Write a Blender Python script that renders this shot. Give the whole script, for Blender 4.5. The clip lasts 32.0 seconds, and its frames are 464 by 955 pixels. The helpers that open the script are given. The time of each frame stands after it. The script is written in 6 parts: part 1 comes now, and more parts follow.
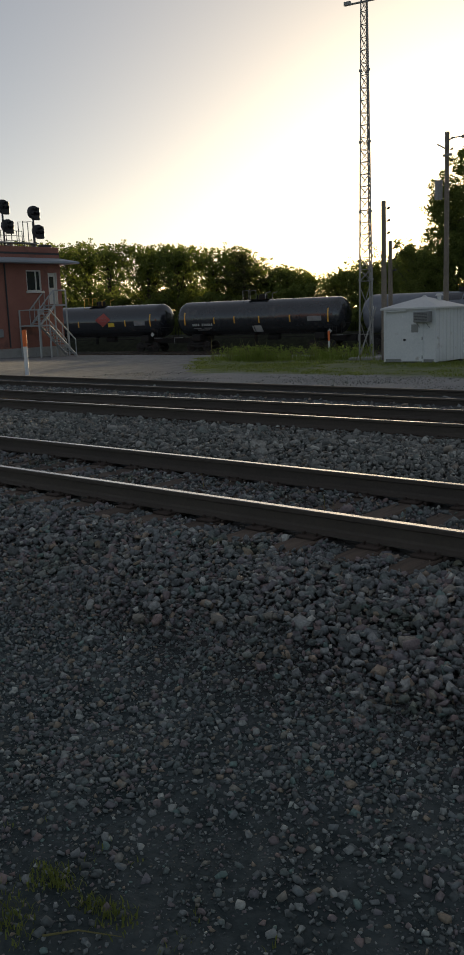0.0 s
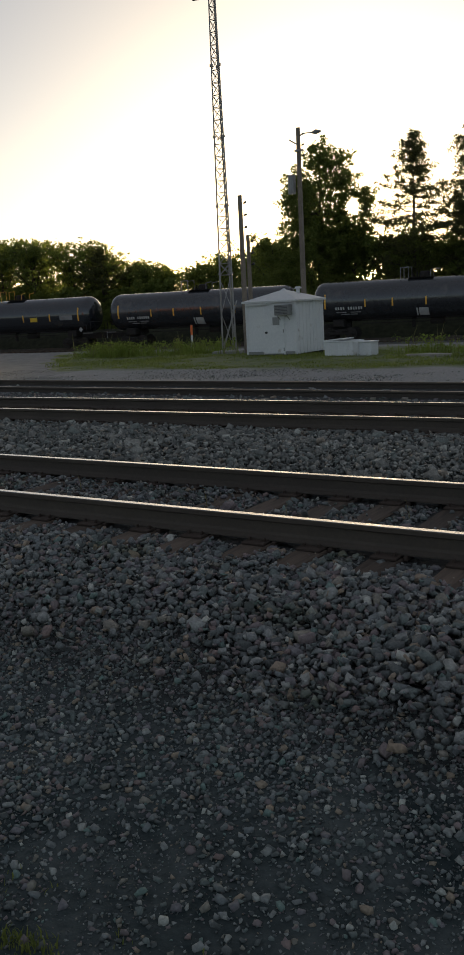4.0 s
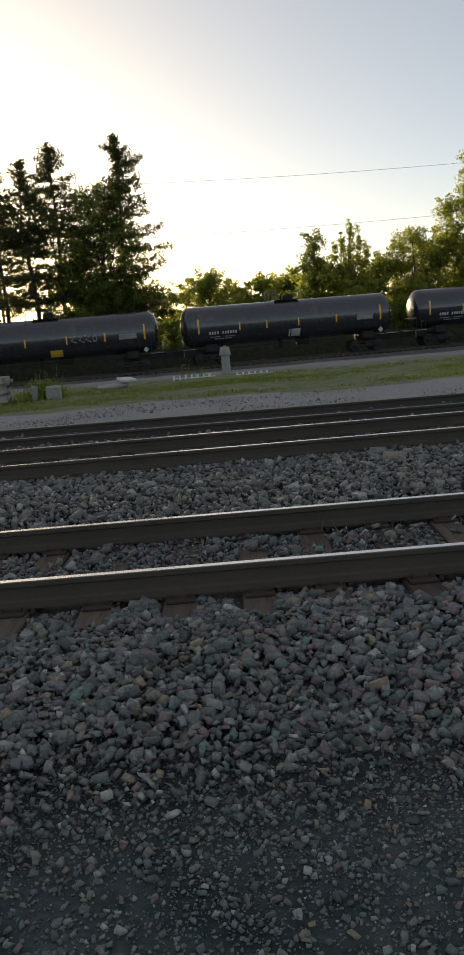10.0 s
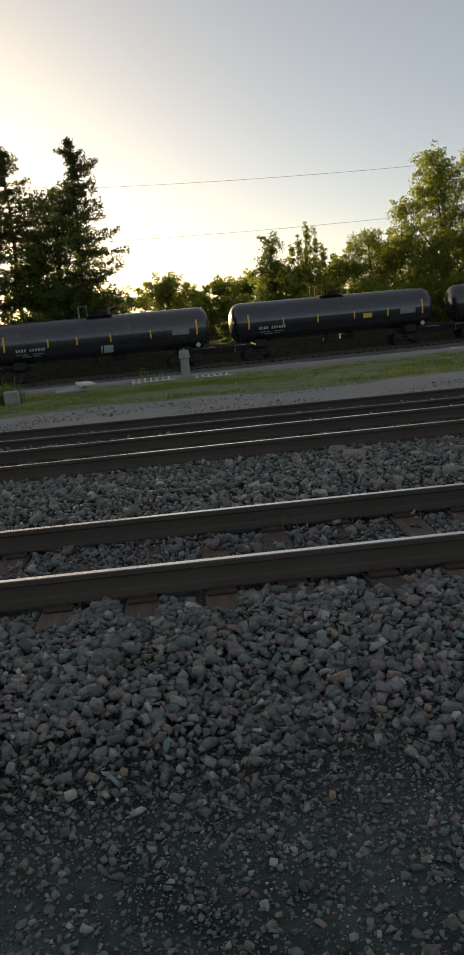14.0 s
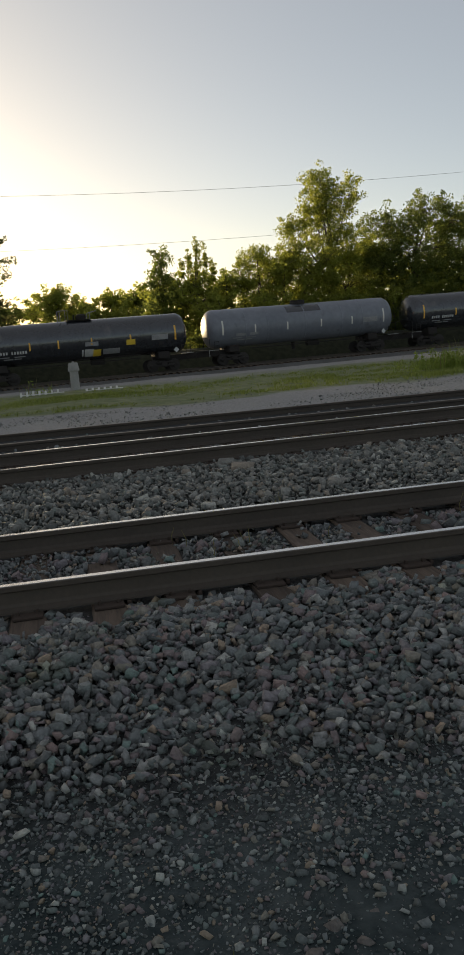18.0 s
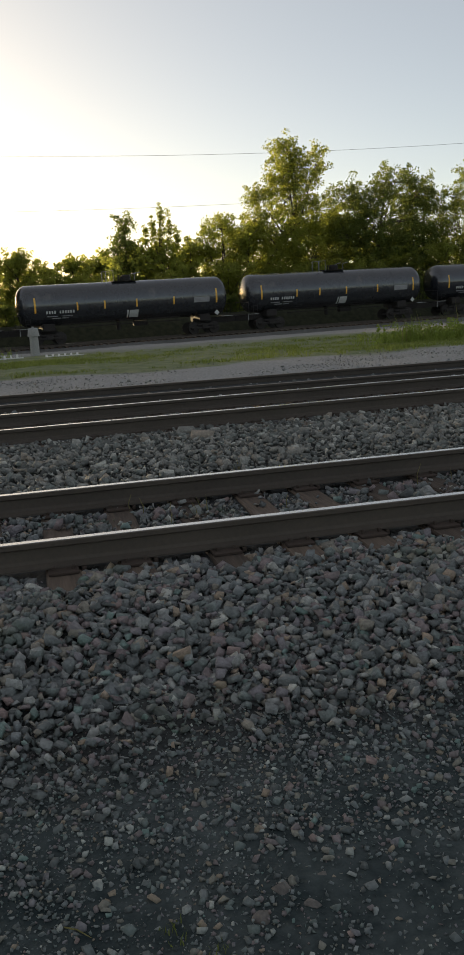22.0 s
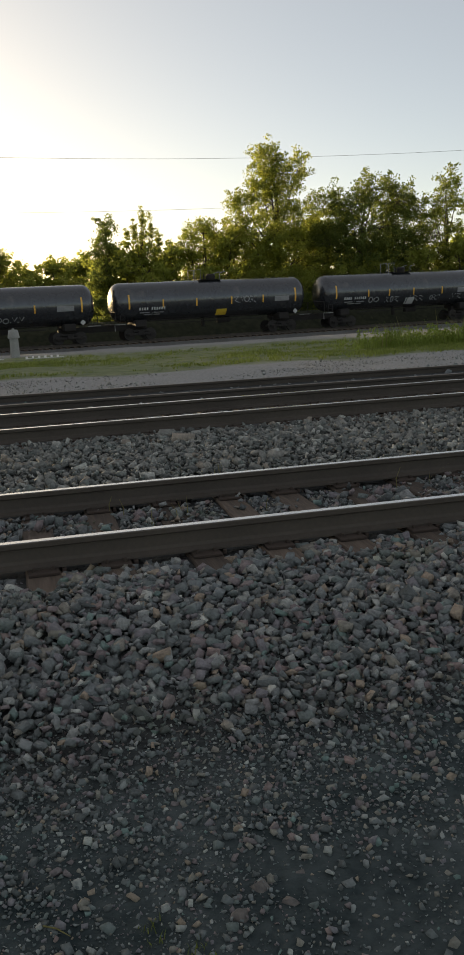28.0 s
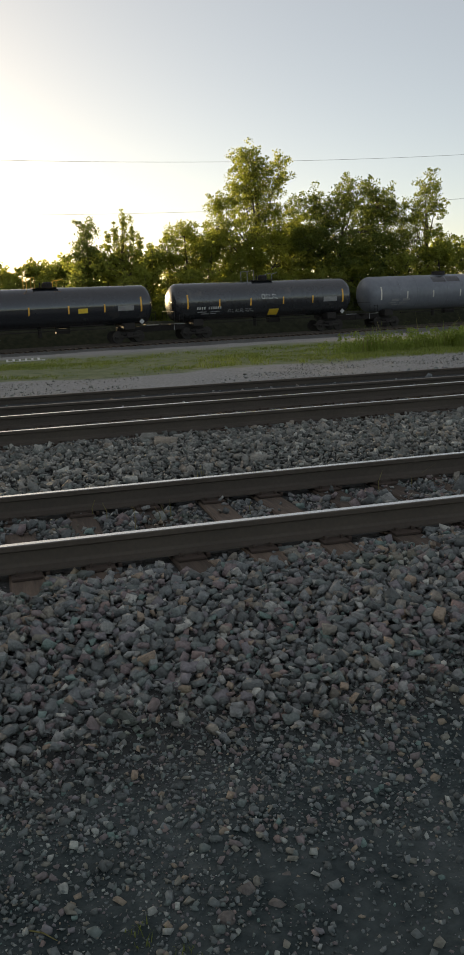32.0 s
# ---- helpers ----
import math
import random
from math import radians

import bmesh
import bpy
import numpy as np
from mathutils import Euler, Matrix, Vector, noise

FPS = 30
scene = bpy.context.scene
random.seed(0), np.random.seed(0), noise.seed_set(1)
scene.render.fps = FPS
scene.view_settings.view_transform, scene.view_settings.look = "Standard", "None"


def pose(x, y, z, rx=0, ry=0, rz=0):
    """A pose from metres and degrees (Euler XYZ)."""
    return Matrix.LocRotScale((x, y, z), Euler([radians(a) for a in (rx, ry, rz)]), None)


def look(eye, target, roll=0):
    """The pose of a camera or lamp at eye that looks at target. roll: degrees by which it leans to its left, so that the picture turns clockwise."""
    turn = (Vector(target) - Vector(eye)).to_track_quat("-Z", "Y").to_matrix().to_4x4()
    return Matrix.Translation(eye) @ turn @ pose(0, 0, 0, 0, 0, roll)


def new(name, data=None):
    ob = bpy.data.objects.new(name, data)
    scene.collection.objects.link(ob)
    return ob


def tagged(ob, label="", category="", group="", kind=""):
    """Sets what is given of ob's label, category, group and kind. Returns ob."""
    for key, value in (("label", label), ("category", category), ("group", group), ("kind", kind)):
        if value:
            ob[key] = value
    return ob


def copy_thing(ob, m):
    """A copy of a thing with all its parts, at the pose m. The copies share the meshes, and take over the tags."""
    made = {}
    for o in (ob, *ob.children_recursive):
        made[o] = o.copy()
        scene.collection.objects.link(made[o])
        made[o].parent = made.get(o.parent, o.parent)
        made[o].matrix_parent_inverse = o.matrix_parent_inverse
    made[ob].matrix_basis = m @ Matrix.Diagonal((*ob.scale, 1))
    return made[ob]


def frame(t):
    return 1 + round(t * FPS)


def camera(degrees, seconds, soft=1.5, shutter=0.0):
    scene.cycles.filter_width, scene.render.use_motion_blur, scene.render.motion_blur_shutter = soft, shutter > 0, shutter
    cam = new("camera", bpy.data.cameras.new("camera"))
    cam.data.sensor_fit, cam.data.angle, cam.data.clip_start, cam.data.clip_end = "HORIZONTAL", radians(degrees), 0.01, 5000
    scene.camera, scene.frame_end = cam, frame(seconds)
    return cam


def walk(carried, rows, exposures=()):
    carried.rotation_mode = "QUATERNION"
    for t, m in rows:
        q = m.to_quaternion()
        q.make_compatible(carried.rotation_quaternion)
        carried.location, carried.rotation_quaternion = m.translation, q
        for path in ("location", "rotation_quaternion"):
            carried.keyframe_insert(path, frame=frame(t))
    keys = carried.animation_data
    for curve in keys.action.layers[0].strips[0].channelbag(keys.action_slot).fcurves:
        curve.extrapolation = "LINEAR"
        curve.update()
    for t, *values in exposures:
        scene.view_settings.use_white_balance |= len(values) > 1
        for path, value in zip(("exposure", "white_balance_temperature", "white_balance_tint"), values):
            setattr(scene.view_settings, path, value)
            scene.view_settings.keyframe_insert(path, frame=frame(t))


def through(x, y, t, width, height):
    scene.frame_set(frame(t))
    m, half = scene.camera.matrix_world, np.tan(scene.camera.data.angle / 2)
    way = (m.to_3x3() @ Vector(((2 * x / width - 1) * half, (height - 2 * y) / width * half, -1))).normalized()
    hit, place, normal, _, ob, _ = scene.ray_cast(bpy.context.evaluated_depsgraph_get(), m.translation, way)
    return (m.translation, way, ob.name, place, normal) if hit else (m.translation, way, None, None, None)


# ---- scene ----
cam = camera(29.46, 32.0, soft=1.8)
# seconds, eye (metres; z = 0 on the near rails' heads), pitch, roll, yaw
PATH = [
    (0.0, 0.000, -0.097, 1.529, -10.44, 2.09, 40.91),
    (0.5, 0.029, -0.118, 1.546, -10.48, 2.06, 39.73),
    (1.0, 0.030, -0.119, 1.542, -10.52, 2.29, 38.11),
    (1.5, 0.034, -0.129, 1.548, -10.58, 2.28, 37.21),
    (2.0, 0.043, -0.118, 1.546, -10.62, 1.88, 36.59),
    (2.5, 0.051, -0.118, 1.548, -10.67, 2.58, 35.90),
    (4.5, -0.165, -0.124, 1.565, -11.55, 3.12, 27.14),
    (5.0, -0.109, -0.087, 1.561, -11.90, 2.85, 19.57),
    (5.5, -0.045, -0.058, 1.556, -12.05, 2.84, 13.61),
    (6.0, -0.008, -0.055, 1.551, -12.12, 4.26, 11.15),
    (6.5, 0.024, -0.084, 1.560, -11.90, 7.09, 9.52),
    (7.0, -0.003, -0.101, 1.551, -11.84, 7.52, 9.29),
    (7.5, 0.023, -0.114, 1.558, -11.51, 8.09, 8.81),
    (8.0, 0.040, -0.103, 1.566, -11.41, 7.83, 8.51),
    (8.5, 0.069, -0.106, 1.553, -11.47, 7.31, 6.02),
    (9.0, 0.074, -0.117, 1.558, -10.68, 6.26, 3.43),
    (9.5, 0.102, -0.140, 1.561, -10.09, 5.27, 0.89),
    (10.0, 0.120, -0.146, 1.556, -10.22, 4.78, -0.68),
    (10.5, 0.128, -0.166, 1.554, -10.23, 4.67, -1.62),
    (11.0, 0.126, -0.157, 1.545, -10.26, 4.41, -2.54),
    (11.5, 0.125, -0.150, 1.537, -10.33, 4.13, -3.37),
    (12.0, 0.130, -0.149, 1.535, -10.34, 4.07, -3.88),
    (12.5, 0.128, -0.151, 1.524, -10.29, 3.99, -3.85),
    (13.0, 0.121, -0.156, 1.521, -10.28, 4.82, -3.26),
    (13.5, 0.123, -0.152, 1.518, -10.35, 5.26, -3.05),
    (15.5, 0.140, -0.176, 1.522, -9.47, 5.79, -5.60),
    (16.0, 0.143, -0.191, 1.524, -9.49, 5.81, -6.64),
    (16.5, 0.152, -0.191, 1.525, -9.61, 5.70, -7.45),
    (17.0, 0.162, -0.171, 1.514, -9.85, 5.41, -8.96),
    (17.5, 0.166, -0.161, 1.512, -9.95, 5.08, -9.98),
    (18.0, 0.162, -0.169, 1.516, -9.99, 4.76, -10.31),
    (18.5, 0.168, -0.174, 1.516, -10.07, 4.53, -10.46),
    (19.0, 0.168, -0.176, 1.512, -10.14, 4.22, -10.55),
    (19.5, 0.158, -0.183, 1.509, -10.25, 3.80, -10.65),
    (20.0, 0.161, -0.185, 1.511, -10.31, 3.56, -11.29),
    (20.5, 0.172, -0.169, 1.497, -10.37, 3.56, -11.57),
    (21.0, 0.179, -0.160, 1.496, -10.90, 3.66, -11.81),
    (21.5, 0.176, -0.147, 1.489, -11.96, 3.38, -12.40),
    (22.0, 0.188, -0.134, 1.483, -12.05, 3.38, -12.62),
    (22.5, 0.194, -0.141, 1.487, -11.99, 3.42, -12.72),
    (23.0, 0.191, -0.164, 1.491, -11.94, 3.62, -12.78),
    (23.5, 0.181, -0.184, 1.492, -11.88, 3.74, -12.90),
    (24.0, 0.171, -0.198, 1.500, -11.90, 3.88, -12.96),
    (24.5, 0.170, -0.183, 1.495, -11.86, 3.69, -13.03),
    (25.0, 0.176, -0.174, 1.498, -11.96, 3.36, -13.19),
    (25.5, 0.179, -0.172, 1.493, -11.96, 3.18, -13.31),
    (27.5, 0.174, -0.174, 1.490, -11.87, 2.82, -13.85),
    (28.0, 0.176, -0.158, 1.479, -11.85, 2.72, -13.82),
    (28.5, 0.174, -0.158, 1.478, -11.79, 2.73, -13.87),
    (29.0, 0.168, -0.159, 1.474, -11.79, 2.59, -13.98),
    (29.5, 0.166, -0.165, 1.474, -11.78, 2.33, -14.11),
    (30.0, 0.167, -0.174, 1.473, -11.70, 2.28, -14.54),
    (30.5, 0.174, -0.178, 1.471, -11.64, 2.56, -14.78),
    (31.0, 0.164, -0.181, 1.471, -11.63, 2.56, -15.19),
    (31.5, 0.160, -0.173, 1.468, -11.67, 2.48, -15.34),
    (32.0, 0.157, -0.167, 1.484, -11.69, 2.51, -15.03),
]
# seconds, stops, kelvin, tint
EXPOSURES = [(t, stops, kelvin, 7) for t, stops, kelvin in ((0.0, 0.2, 6700), (5.0, 0.4, 6750), (7.0, 0.7, 6850), (9.0, 0.75, 6850), (10.0, 0.75, 6900), (12.0, 0.55, 7000), (16.0, 0.5, 7050), (17.0, 0.52, 7100), (18.0, 0.65, 7200), (20.0, 0.8, 7200), (22.0, 0.9, 7250), (24.0, 0.9, 7300), (30.0, 0.95, 7400), (32.0, 0.95, 7400))]
walk(cam, [(t, pose(x, y, z, 90 + pitch, roll, yaw)) for t, x, y, z, pitch, roll, yaw in PATH], EXPOSURES)

# ---- light ----
SUN_AZ = math.atan2(-0.4107, 0.9118)          # from +y towards +x
SUN_EL = radians(5.5)
world = bpy.data.worlds.new("world")
scene.world = world
world.use_nodes = True
wn = world.node_tree.nodes
sky = wn.new("ShaderNodeTexSky")
sky.sky_type = "NISHITA"
sky.sun_disc = False
sky.sun_elevation, sky.sun_rotation = SUN_EL, SUN_AZ
sky.air_density, sky.dust_density, sky.ozone_density = 0.5, 0.85, 0.4
# the even glow of thin high haze over the whole dome
haze = wn.new("ShaderNodeMix")
haze.data_type, haze.blend_type = "RGBA", "ADD"
haze.inputs[0].default_value = 1.0
haze.inputs[7].default_value = (1.75, 1.78, 2.0, 1)
world.node_tree.links.new(sky.outputs[0], haze.inputs[6])
world.node_tree.links.new(haze.outputs[2], wn["Background"].inputs[0])
wn["Background"].inputs[1].default_value = 0.075
sun_dir = Vector((math.cos(SUN_EL) * math.sin(SUN_AZ), math.cos(SUN_EL) * math.cos(SUN_AZ), math.sin(SUN_EL)))
sun = new("sun", bpy.data.lights.new("sun", "SUN"))
sun.data.energy, sun.data.angle, sun.data.color = 5.0, radians(0.8), (1.0, 0.78, 0.48)
sun.matrix_world = look(sun_dir * 300, (0, 0, 0))
# the sun's own disc
disc_bm = bmesh.new()
bmesh.ops.create_icosphere(disc_bm, subdivisions=3, radius=3000 * math.tan(radians(0.3)))
disc_me = bpy.data.meshes.new("sun_disc")
disc_bm.to_mesh(disc_me)
disc_bm.free()
M_SUN = bpy.data.materials.new("sun_glow")
M_SUN.use_nodes = True
M_SUN.node_tree.nodes["Principled BSDF"].inputs["Base Color"].default_value = (0, 0, 0, 1)
M_SUN.node_tree.nodes["Principled BSDF"].inputs["Emission Color"].default_value = (1.0, 0.8, 0.45, 1)
M_SUN.node_tree.nodes["Principled BSDF"].inputs["Emission Strength"].default_value = 25.0
disc_me.materials.append(M_SUN)
disc = new("backdrop_sun", disc_me)
disc.location = sun_dir * 3000
tagged(disc, "low glowing evening sun behind the trees", "sun", kind="structure")


# ---- geometry helpers ----
class Geo:
    """Collects simple solids into one mesh."""

    def __init__(self):
        self.v, self.f, self.m = [], [], []

    def add(self, verts, faces, mi=0):
        o = len(self.v)
        self.v += [tuple(p) for p in verts]
        self.f += [tuple(i + o for i in fc) for fc in faces]
        self.m += [mi] * len(faces)
        return self

    def box(self, c, s, b=0.0, m=None, mi=0):
        hx, hy, hz = s[0] / 2, s[1] / 2, s[2] / 2
        m = m or Matrix()
        if b <= 0:
            vs = [Vector((x * hx, y * hy, z * hz)) for x in (-1, 1) for y in (-1, 1) for z in (-1, 1)]
            fs = [(0, 1, 3, 2), (4, 6, 7, 5), (0, 4, 5, 1), (2, 3, 7, 6), (0, 2, 6, 4), (1, 5, 7, 3)]
        else:
            vs, at = [], {}
            for x in (-1, 1):
                for y in (-1, 1):
                    for z in (-1, 1):
                        for k in range(3):
                            at[x, y, z, k] = len(vs)
                            vs.append(Vector((x * (hx - b * (k != 0)), y * (hy - b * (k != 1)), z * (hz - b * (k != 2)))))
            fs = []
            for k in range(3):
                for s0 in (-1, 1):
                    q = []
                    for a, c2 in ((-1, -1), (1, -1), (1, 1), (-1, 1)):
                        p = [a, c2]
                        p.insert(k, s0)
                        q.append(at[p[0], p[1], p[2], k])
                    fs.append(q)
            for k in range(3):
                i, j = [n for n in range(3) if n != k]
                for a in (-1, 1):
                    for c2 in (-1, 1):
                        q = []
                        for e, kk in ((-1, i), (1, i), (1, j), (-1, j)):
                            p = [0, 0, 0]
                            p[k], p[i], p[j] = e, a, c2
                            q.append(at[p[0], p[1], p[2], kk])
                        fs.append(q)
            for x in (-1, 1):
                for y in (-1, 1):
                    for z in (-1, 1):
                        fs.append([at[x, y, z, k] for k in range(3)])
        return self.add([m @ p + Vector(c) for p in vs], fs, mi)

    def tube(self, pts, radii, n=8, cap=True, mi=0):
        pts = [Vector(p) for p in pts]
        vs, fs = [], []
        for i, p in enumerate(pts):
            d = (pts[min(i + 1, len(pts) - 1)] - pts[max(i - 1, 0)]).normalized()
            a = d.orthogonal().normalized() if abs(d.z) < 0.9 else Vector((1, 0, 0)).cross(d).normalized()
            if abs(d.z) < 0.9:
                a = d.cross(Vector((0, 0, 1))).normalized()
            b = d.cross(a)
            r = radii[i] if hasattr(radii, "__len__") else radii
            vs += [p + r * (math.cos(2 * math.pi * k / n) * a + math.sin(2 * math.pi * k / n) * b) for k in range(n)]
        for i in range(len(pts) - 1):
            for k in range(n):
                fs.append((i * n + k, i * n + (k + 1) % n, (i + 1) * n + (k + 1) % n, (i + 1) * n + k))
        if cap:
            fs += [tuple(range(n - 1, -1, -1)), tuple((len(pts) - 1) * n + k for k in range(n))]
        return self.add(vs, fs, mi)

    def sweep(self, profile, x0, x1, mi=0):
        """A profile in (y, z), drawn out along x."""
        n = len(profile)
        vs = [(x0, y, z) for y, z in profile] + [(x1, y, z) for y, z in profile]
        fs = [(k, (k + 1) % n, n + (k + 1) % n, n + k) for k in range(n)] + [tuple(range(n - 1, -1, -1)), tuple(range(n, 2 * n))]
        return self.add(vs, fs, mi)

    def lathe_x(self, prof, n=32, mi=0):
        """A profile of (x, r) turned about the x axis."""
        vs, fs = [], []
        for x, r in prof:
            vs += [(x, r * math.cos(2 * math.pi * k / n), r * math.sin(2 * math.pi * k / n)) for k in range(n)]
        for i in range(len(prof) - 1):
            for k in range(n):
                fs.append((i * n + k, (i + 1) * n + k, (i + 1) * n + (k + 1) % n, i * n + (k + 1) % n))
        fs += [tuple(range(n)), tuple((len(prof) - 1) * n + k for k in range(n - 1, -1, -1))]
        return self.add(vs, fs, mi)

    def mesh(self, name, mats, smooth=False):
        me = bpy.data.meshes.new(name)
        me.from_pydata(self.v, [], self.f)
        for mt in mats if isinstance(mats, (list, tuple)) else [mats]:
            me.materials.append(mt)
        if any(self.m):
            me.polygons.foreach_set("material_index", self.m)
        bm = bmesh.new()
        bm.from_mesh(me)
        bmesh.ops.recalc_face_normals(bm, faces=bm.faces)
        bm.to_mesh(me)
        bm.free()
        if smooth:
            me.shade_smooth()
            me.set_sharp_from_angle(angle=radians(40))
        me.update()
        return me


def empty(name, m=None):
    ob = new(name)
    ob.empty_display_size = 0.2
    if m:
        ob.matrix_basis = m
    return ob


def part(name, geo, material, parent, label="", smooth=False, m=None, kind=""):
    """One mesh object under a thing or a part; geo is a Geo or a mesh."""
    me = geo.mesh(name, material, smooth) if isinstance(geo, Geo) else geo
    ob = new(name, me)
    ob.parent = parent
    if m:
        ob.matrix_basis = m
    return tagged(ob, label, kind=kind)


def raw_mesh(name, verts, faces, material, per=None):
    """A mesh out of numpy arrays: verts (n, 3), faces (m, k)."""
    me = bpy.data.meshes.new(name)
    verts, faces = np.asarray(verts, np.float32), np.asarray(faces, np.int32)
    k = faces.shape[1]
    me.vertices.add(len(verts))
    me.vertices.foreach_set("co", verts.ravel())
    me.loops.add(faces.size)
    me.loops.foreach_set("vertex_index", faces.ravel())
    me.polygons.add(len(faces))
    me.polygons.foreach_set("loop_start", np.arange(0, faces.size, k, dtype=np.int32))
    me.polygons.foreach_set("loop_total", np.full(len(faces), k, np.int32))
    for mt in material if isinstance(material, (list, tuple)) else [material]:
        me.materials.append(mt)
    if per is not None:
        me.polygons.foreach_set("material_index", np.asarray(per, np.int32))
    me.update(calc_edges=True)
    me.validate()
    return me


# ---- materials ----
def mat(name, c1, c2, rough=0.8, metal=0.0, big=0.7, fine=18.0, bump=0.25, depth=0.01, vary=0.0, island=None, spec=0.5, rough2=None, stain=None, stretch=None):
    """Two colours mixed by broad and fine noise, drawn out by stretch where there is a grain; island or vary shifts the brightness from piece to piece or from object to object."""
    m = bpy.data.materials.new(name)
    m.use_nodes = True
    nt = m.node_tree
    N, L = nt.nodes, nt.links
    bs = N["Principled BSDF"]
    co = N.new("ShaderNodeTexCoord")
    n1 = N.new("ShaderNodeTexNoise")
    n1.inputs["Scale"].default_value, n1.inputs["Detail"].default_value = big, 5
    n2 = N.new("ShaderNodeTexNoise")
    n2.inputs["Scale"].default_value, n2.inputs["Detail"].default_value = fine, 6
    where = co.outputs["Object"]
    if stretch:
        mp = N.new("ShaderNodeMapping")
        mp.inputs["Scale"].default_value = stretch
        L.new(where, mp.inputs["Vector"])
        where = mp.outputs[0]
    for n in (n1, n2):
        L.new(where, n.inputs["Vector"])
    mx = N.new("ShaderNodeMix")
    mx.data_type = "FLOAT"
    mx.inputs[0].default_value = 0.5
    L.new(n1.outputs["Fac"], mx.inputs[2])
    L.new(n2.outputs["Fac"], mx.inputs[3])
    mr = N.new("ShaderNodeMapRange")
    mr.inputs[1].default_value, mr.inputs[2].default_value = 0.32, 0.68
    L.new(mx.outputs[0], mr.inputs[0])
    col = N.new("ShaderNodeMix")
    col.data_type = "RGBA"
    col.inputs[6].default_value, col.inputs[7].default_value = (*c1, 1), (*c2, 1)
    L.new(mr.outputs[0], col.inputs[0])
    out = col.outputs[2]
    if stain:
        n3 = N.new("ShaderNodeTexNoise")
        n3.inputs["Scale"].default_value, n3.inputs["Detail"].default_value = stain[1], 8
        L.new(co.outputs["Object"], n3.inputs["Vector"])
        r3 = N.new("ShaderNodeMapRange")
        r3.inputs[1].default_value, r3.inputs[2].default_value = stain[2], stain[2] + 0.12
        L.new(n3.outputs["Fac"], r3.inputs[0])
        c3 = N.new("ShaderNodeMix")
        c3.data_type = "RGBA"
        c3.inputs[7].default_value = (*stain[0], 1)
        L.new(r3.outputs[0], c3.inputs[0])
        L.new(out, c3.inputs[6])
        out = c3.outputs[2]
    if island or vary:
        if island:
            src = N.new("ShaderNodeNewGeometry").outputs["Random Per Island"]
            ramp = N.new("ShaderNodeValToRGB")
            ramp.color_ramp.elements.remove(ramp.color_ramp.elements[1])
            ramp.color_ramp.interpolation = "CONSTANT"
            for i, (p, c) in enumerate(island):
                e = ramp.color_ramp.elements[0] if i == 0 else ramp.color_ramp.elements.new(p)
                e.position, e.color = p, (*c, 1)
            L.new(src, ramp.inputs[0])
            tint = ramp.outputs[0]
        else:
            src = N.new("ShaderNodeObjectInfo").outputs["Random"]
            r = N.new("ShaderNodeMapRange")
            r.inputs[3].default_value, r.inputs[4].default_value = 1 - vary, 1 + vary
            L.new(src, r.inputs[0])
            tint = r.outputs[0]
        ml = N.new("ShaderNodeMix")
        ml.data_type, ml.blend_type = "RGBA", "MULTIPLY"
        ml.inputs[0].default_value = 1
        L.new(out, ml.inputs[6])
        L.new(tint, ml.inputs[7])
        out = ml.outputs[2]
    L.new(out, bs.inputs["Base Color"])
    rr = N.new("ShaderNodeMapRange")
    rr.inputs[3].default_value, rr.inputs[4].default_value = rough, rough2 if rough2 is not None else min(1, rough + 0.12)
    L.new(n2.outputs["Fac"], rr.inputs[0])
    L.new(rr.outputs[0], bs.inputs["Roughness"])
    bs.inputs["Metallic"].default_value = metal
    bs.inputs["Specular IOR Level"].default_value = spec
    if bump:
        bp = N.new("ShaderNodeBump")
        bp.inputs["Strength"].default_value, bp.inputs["Distance"].default_value = bump, depth
        L.new(n2.outputs["Fac"], bp.inputs["Height"])
        L.new(bp.outputs[0], bs.inputs["Normal"])
    return m


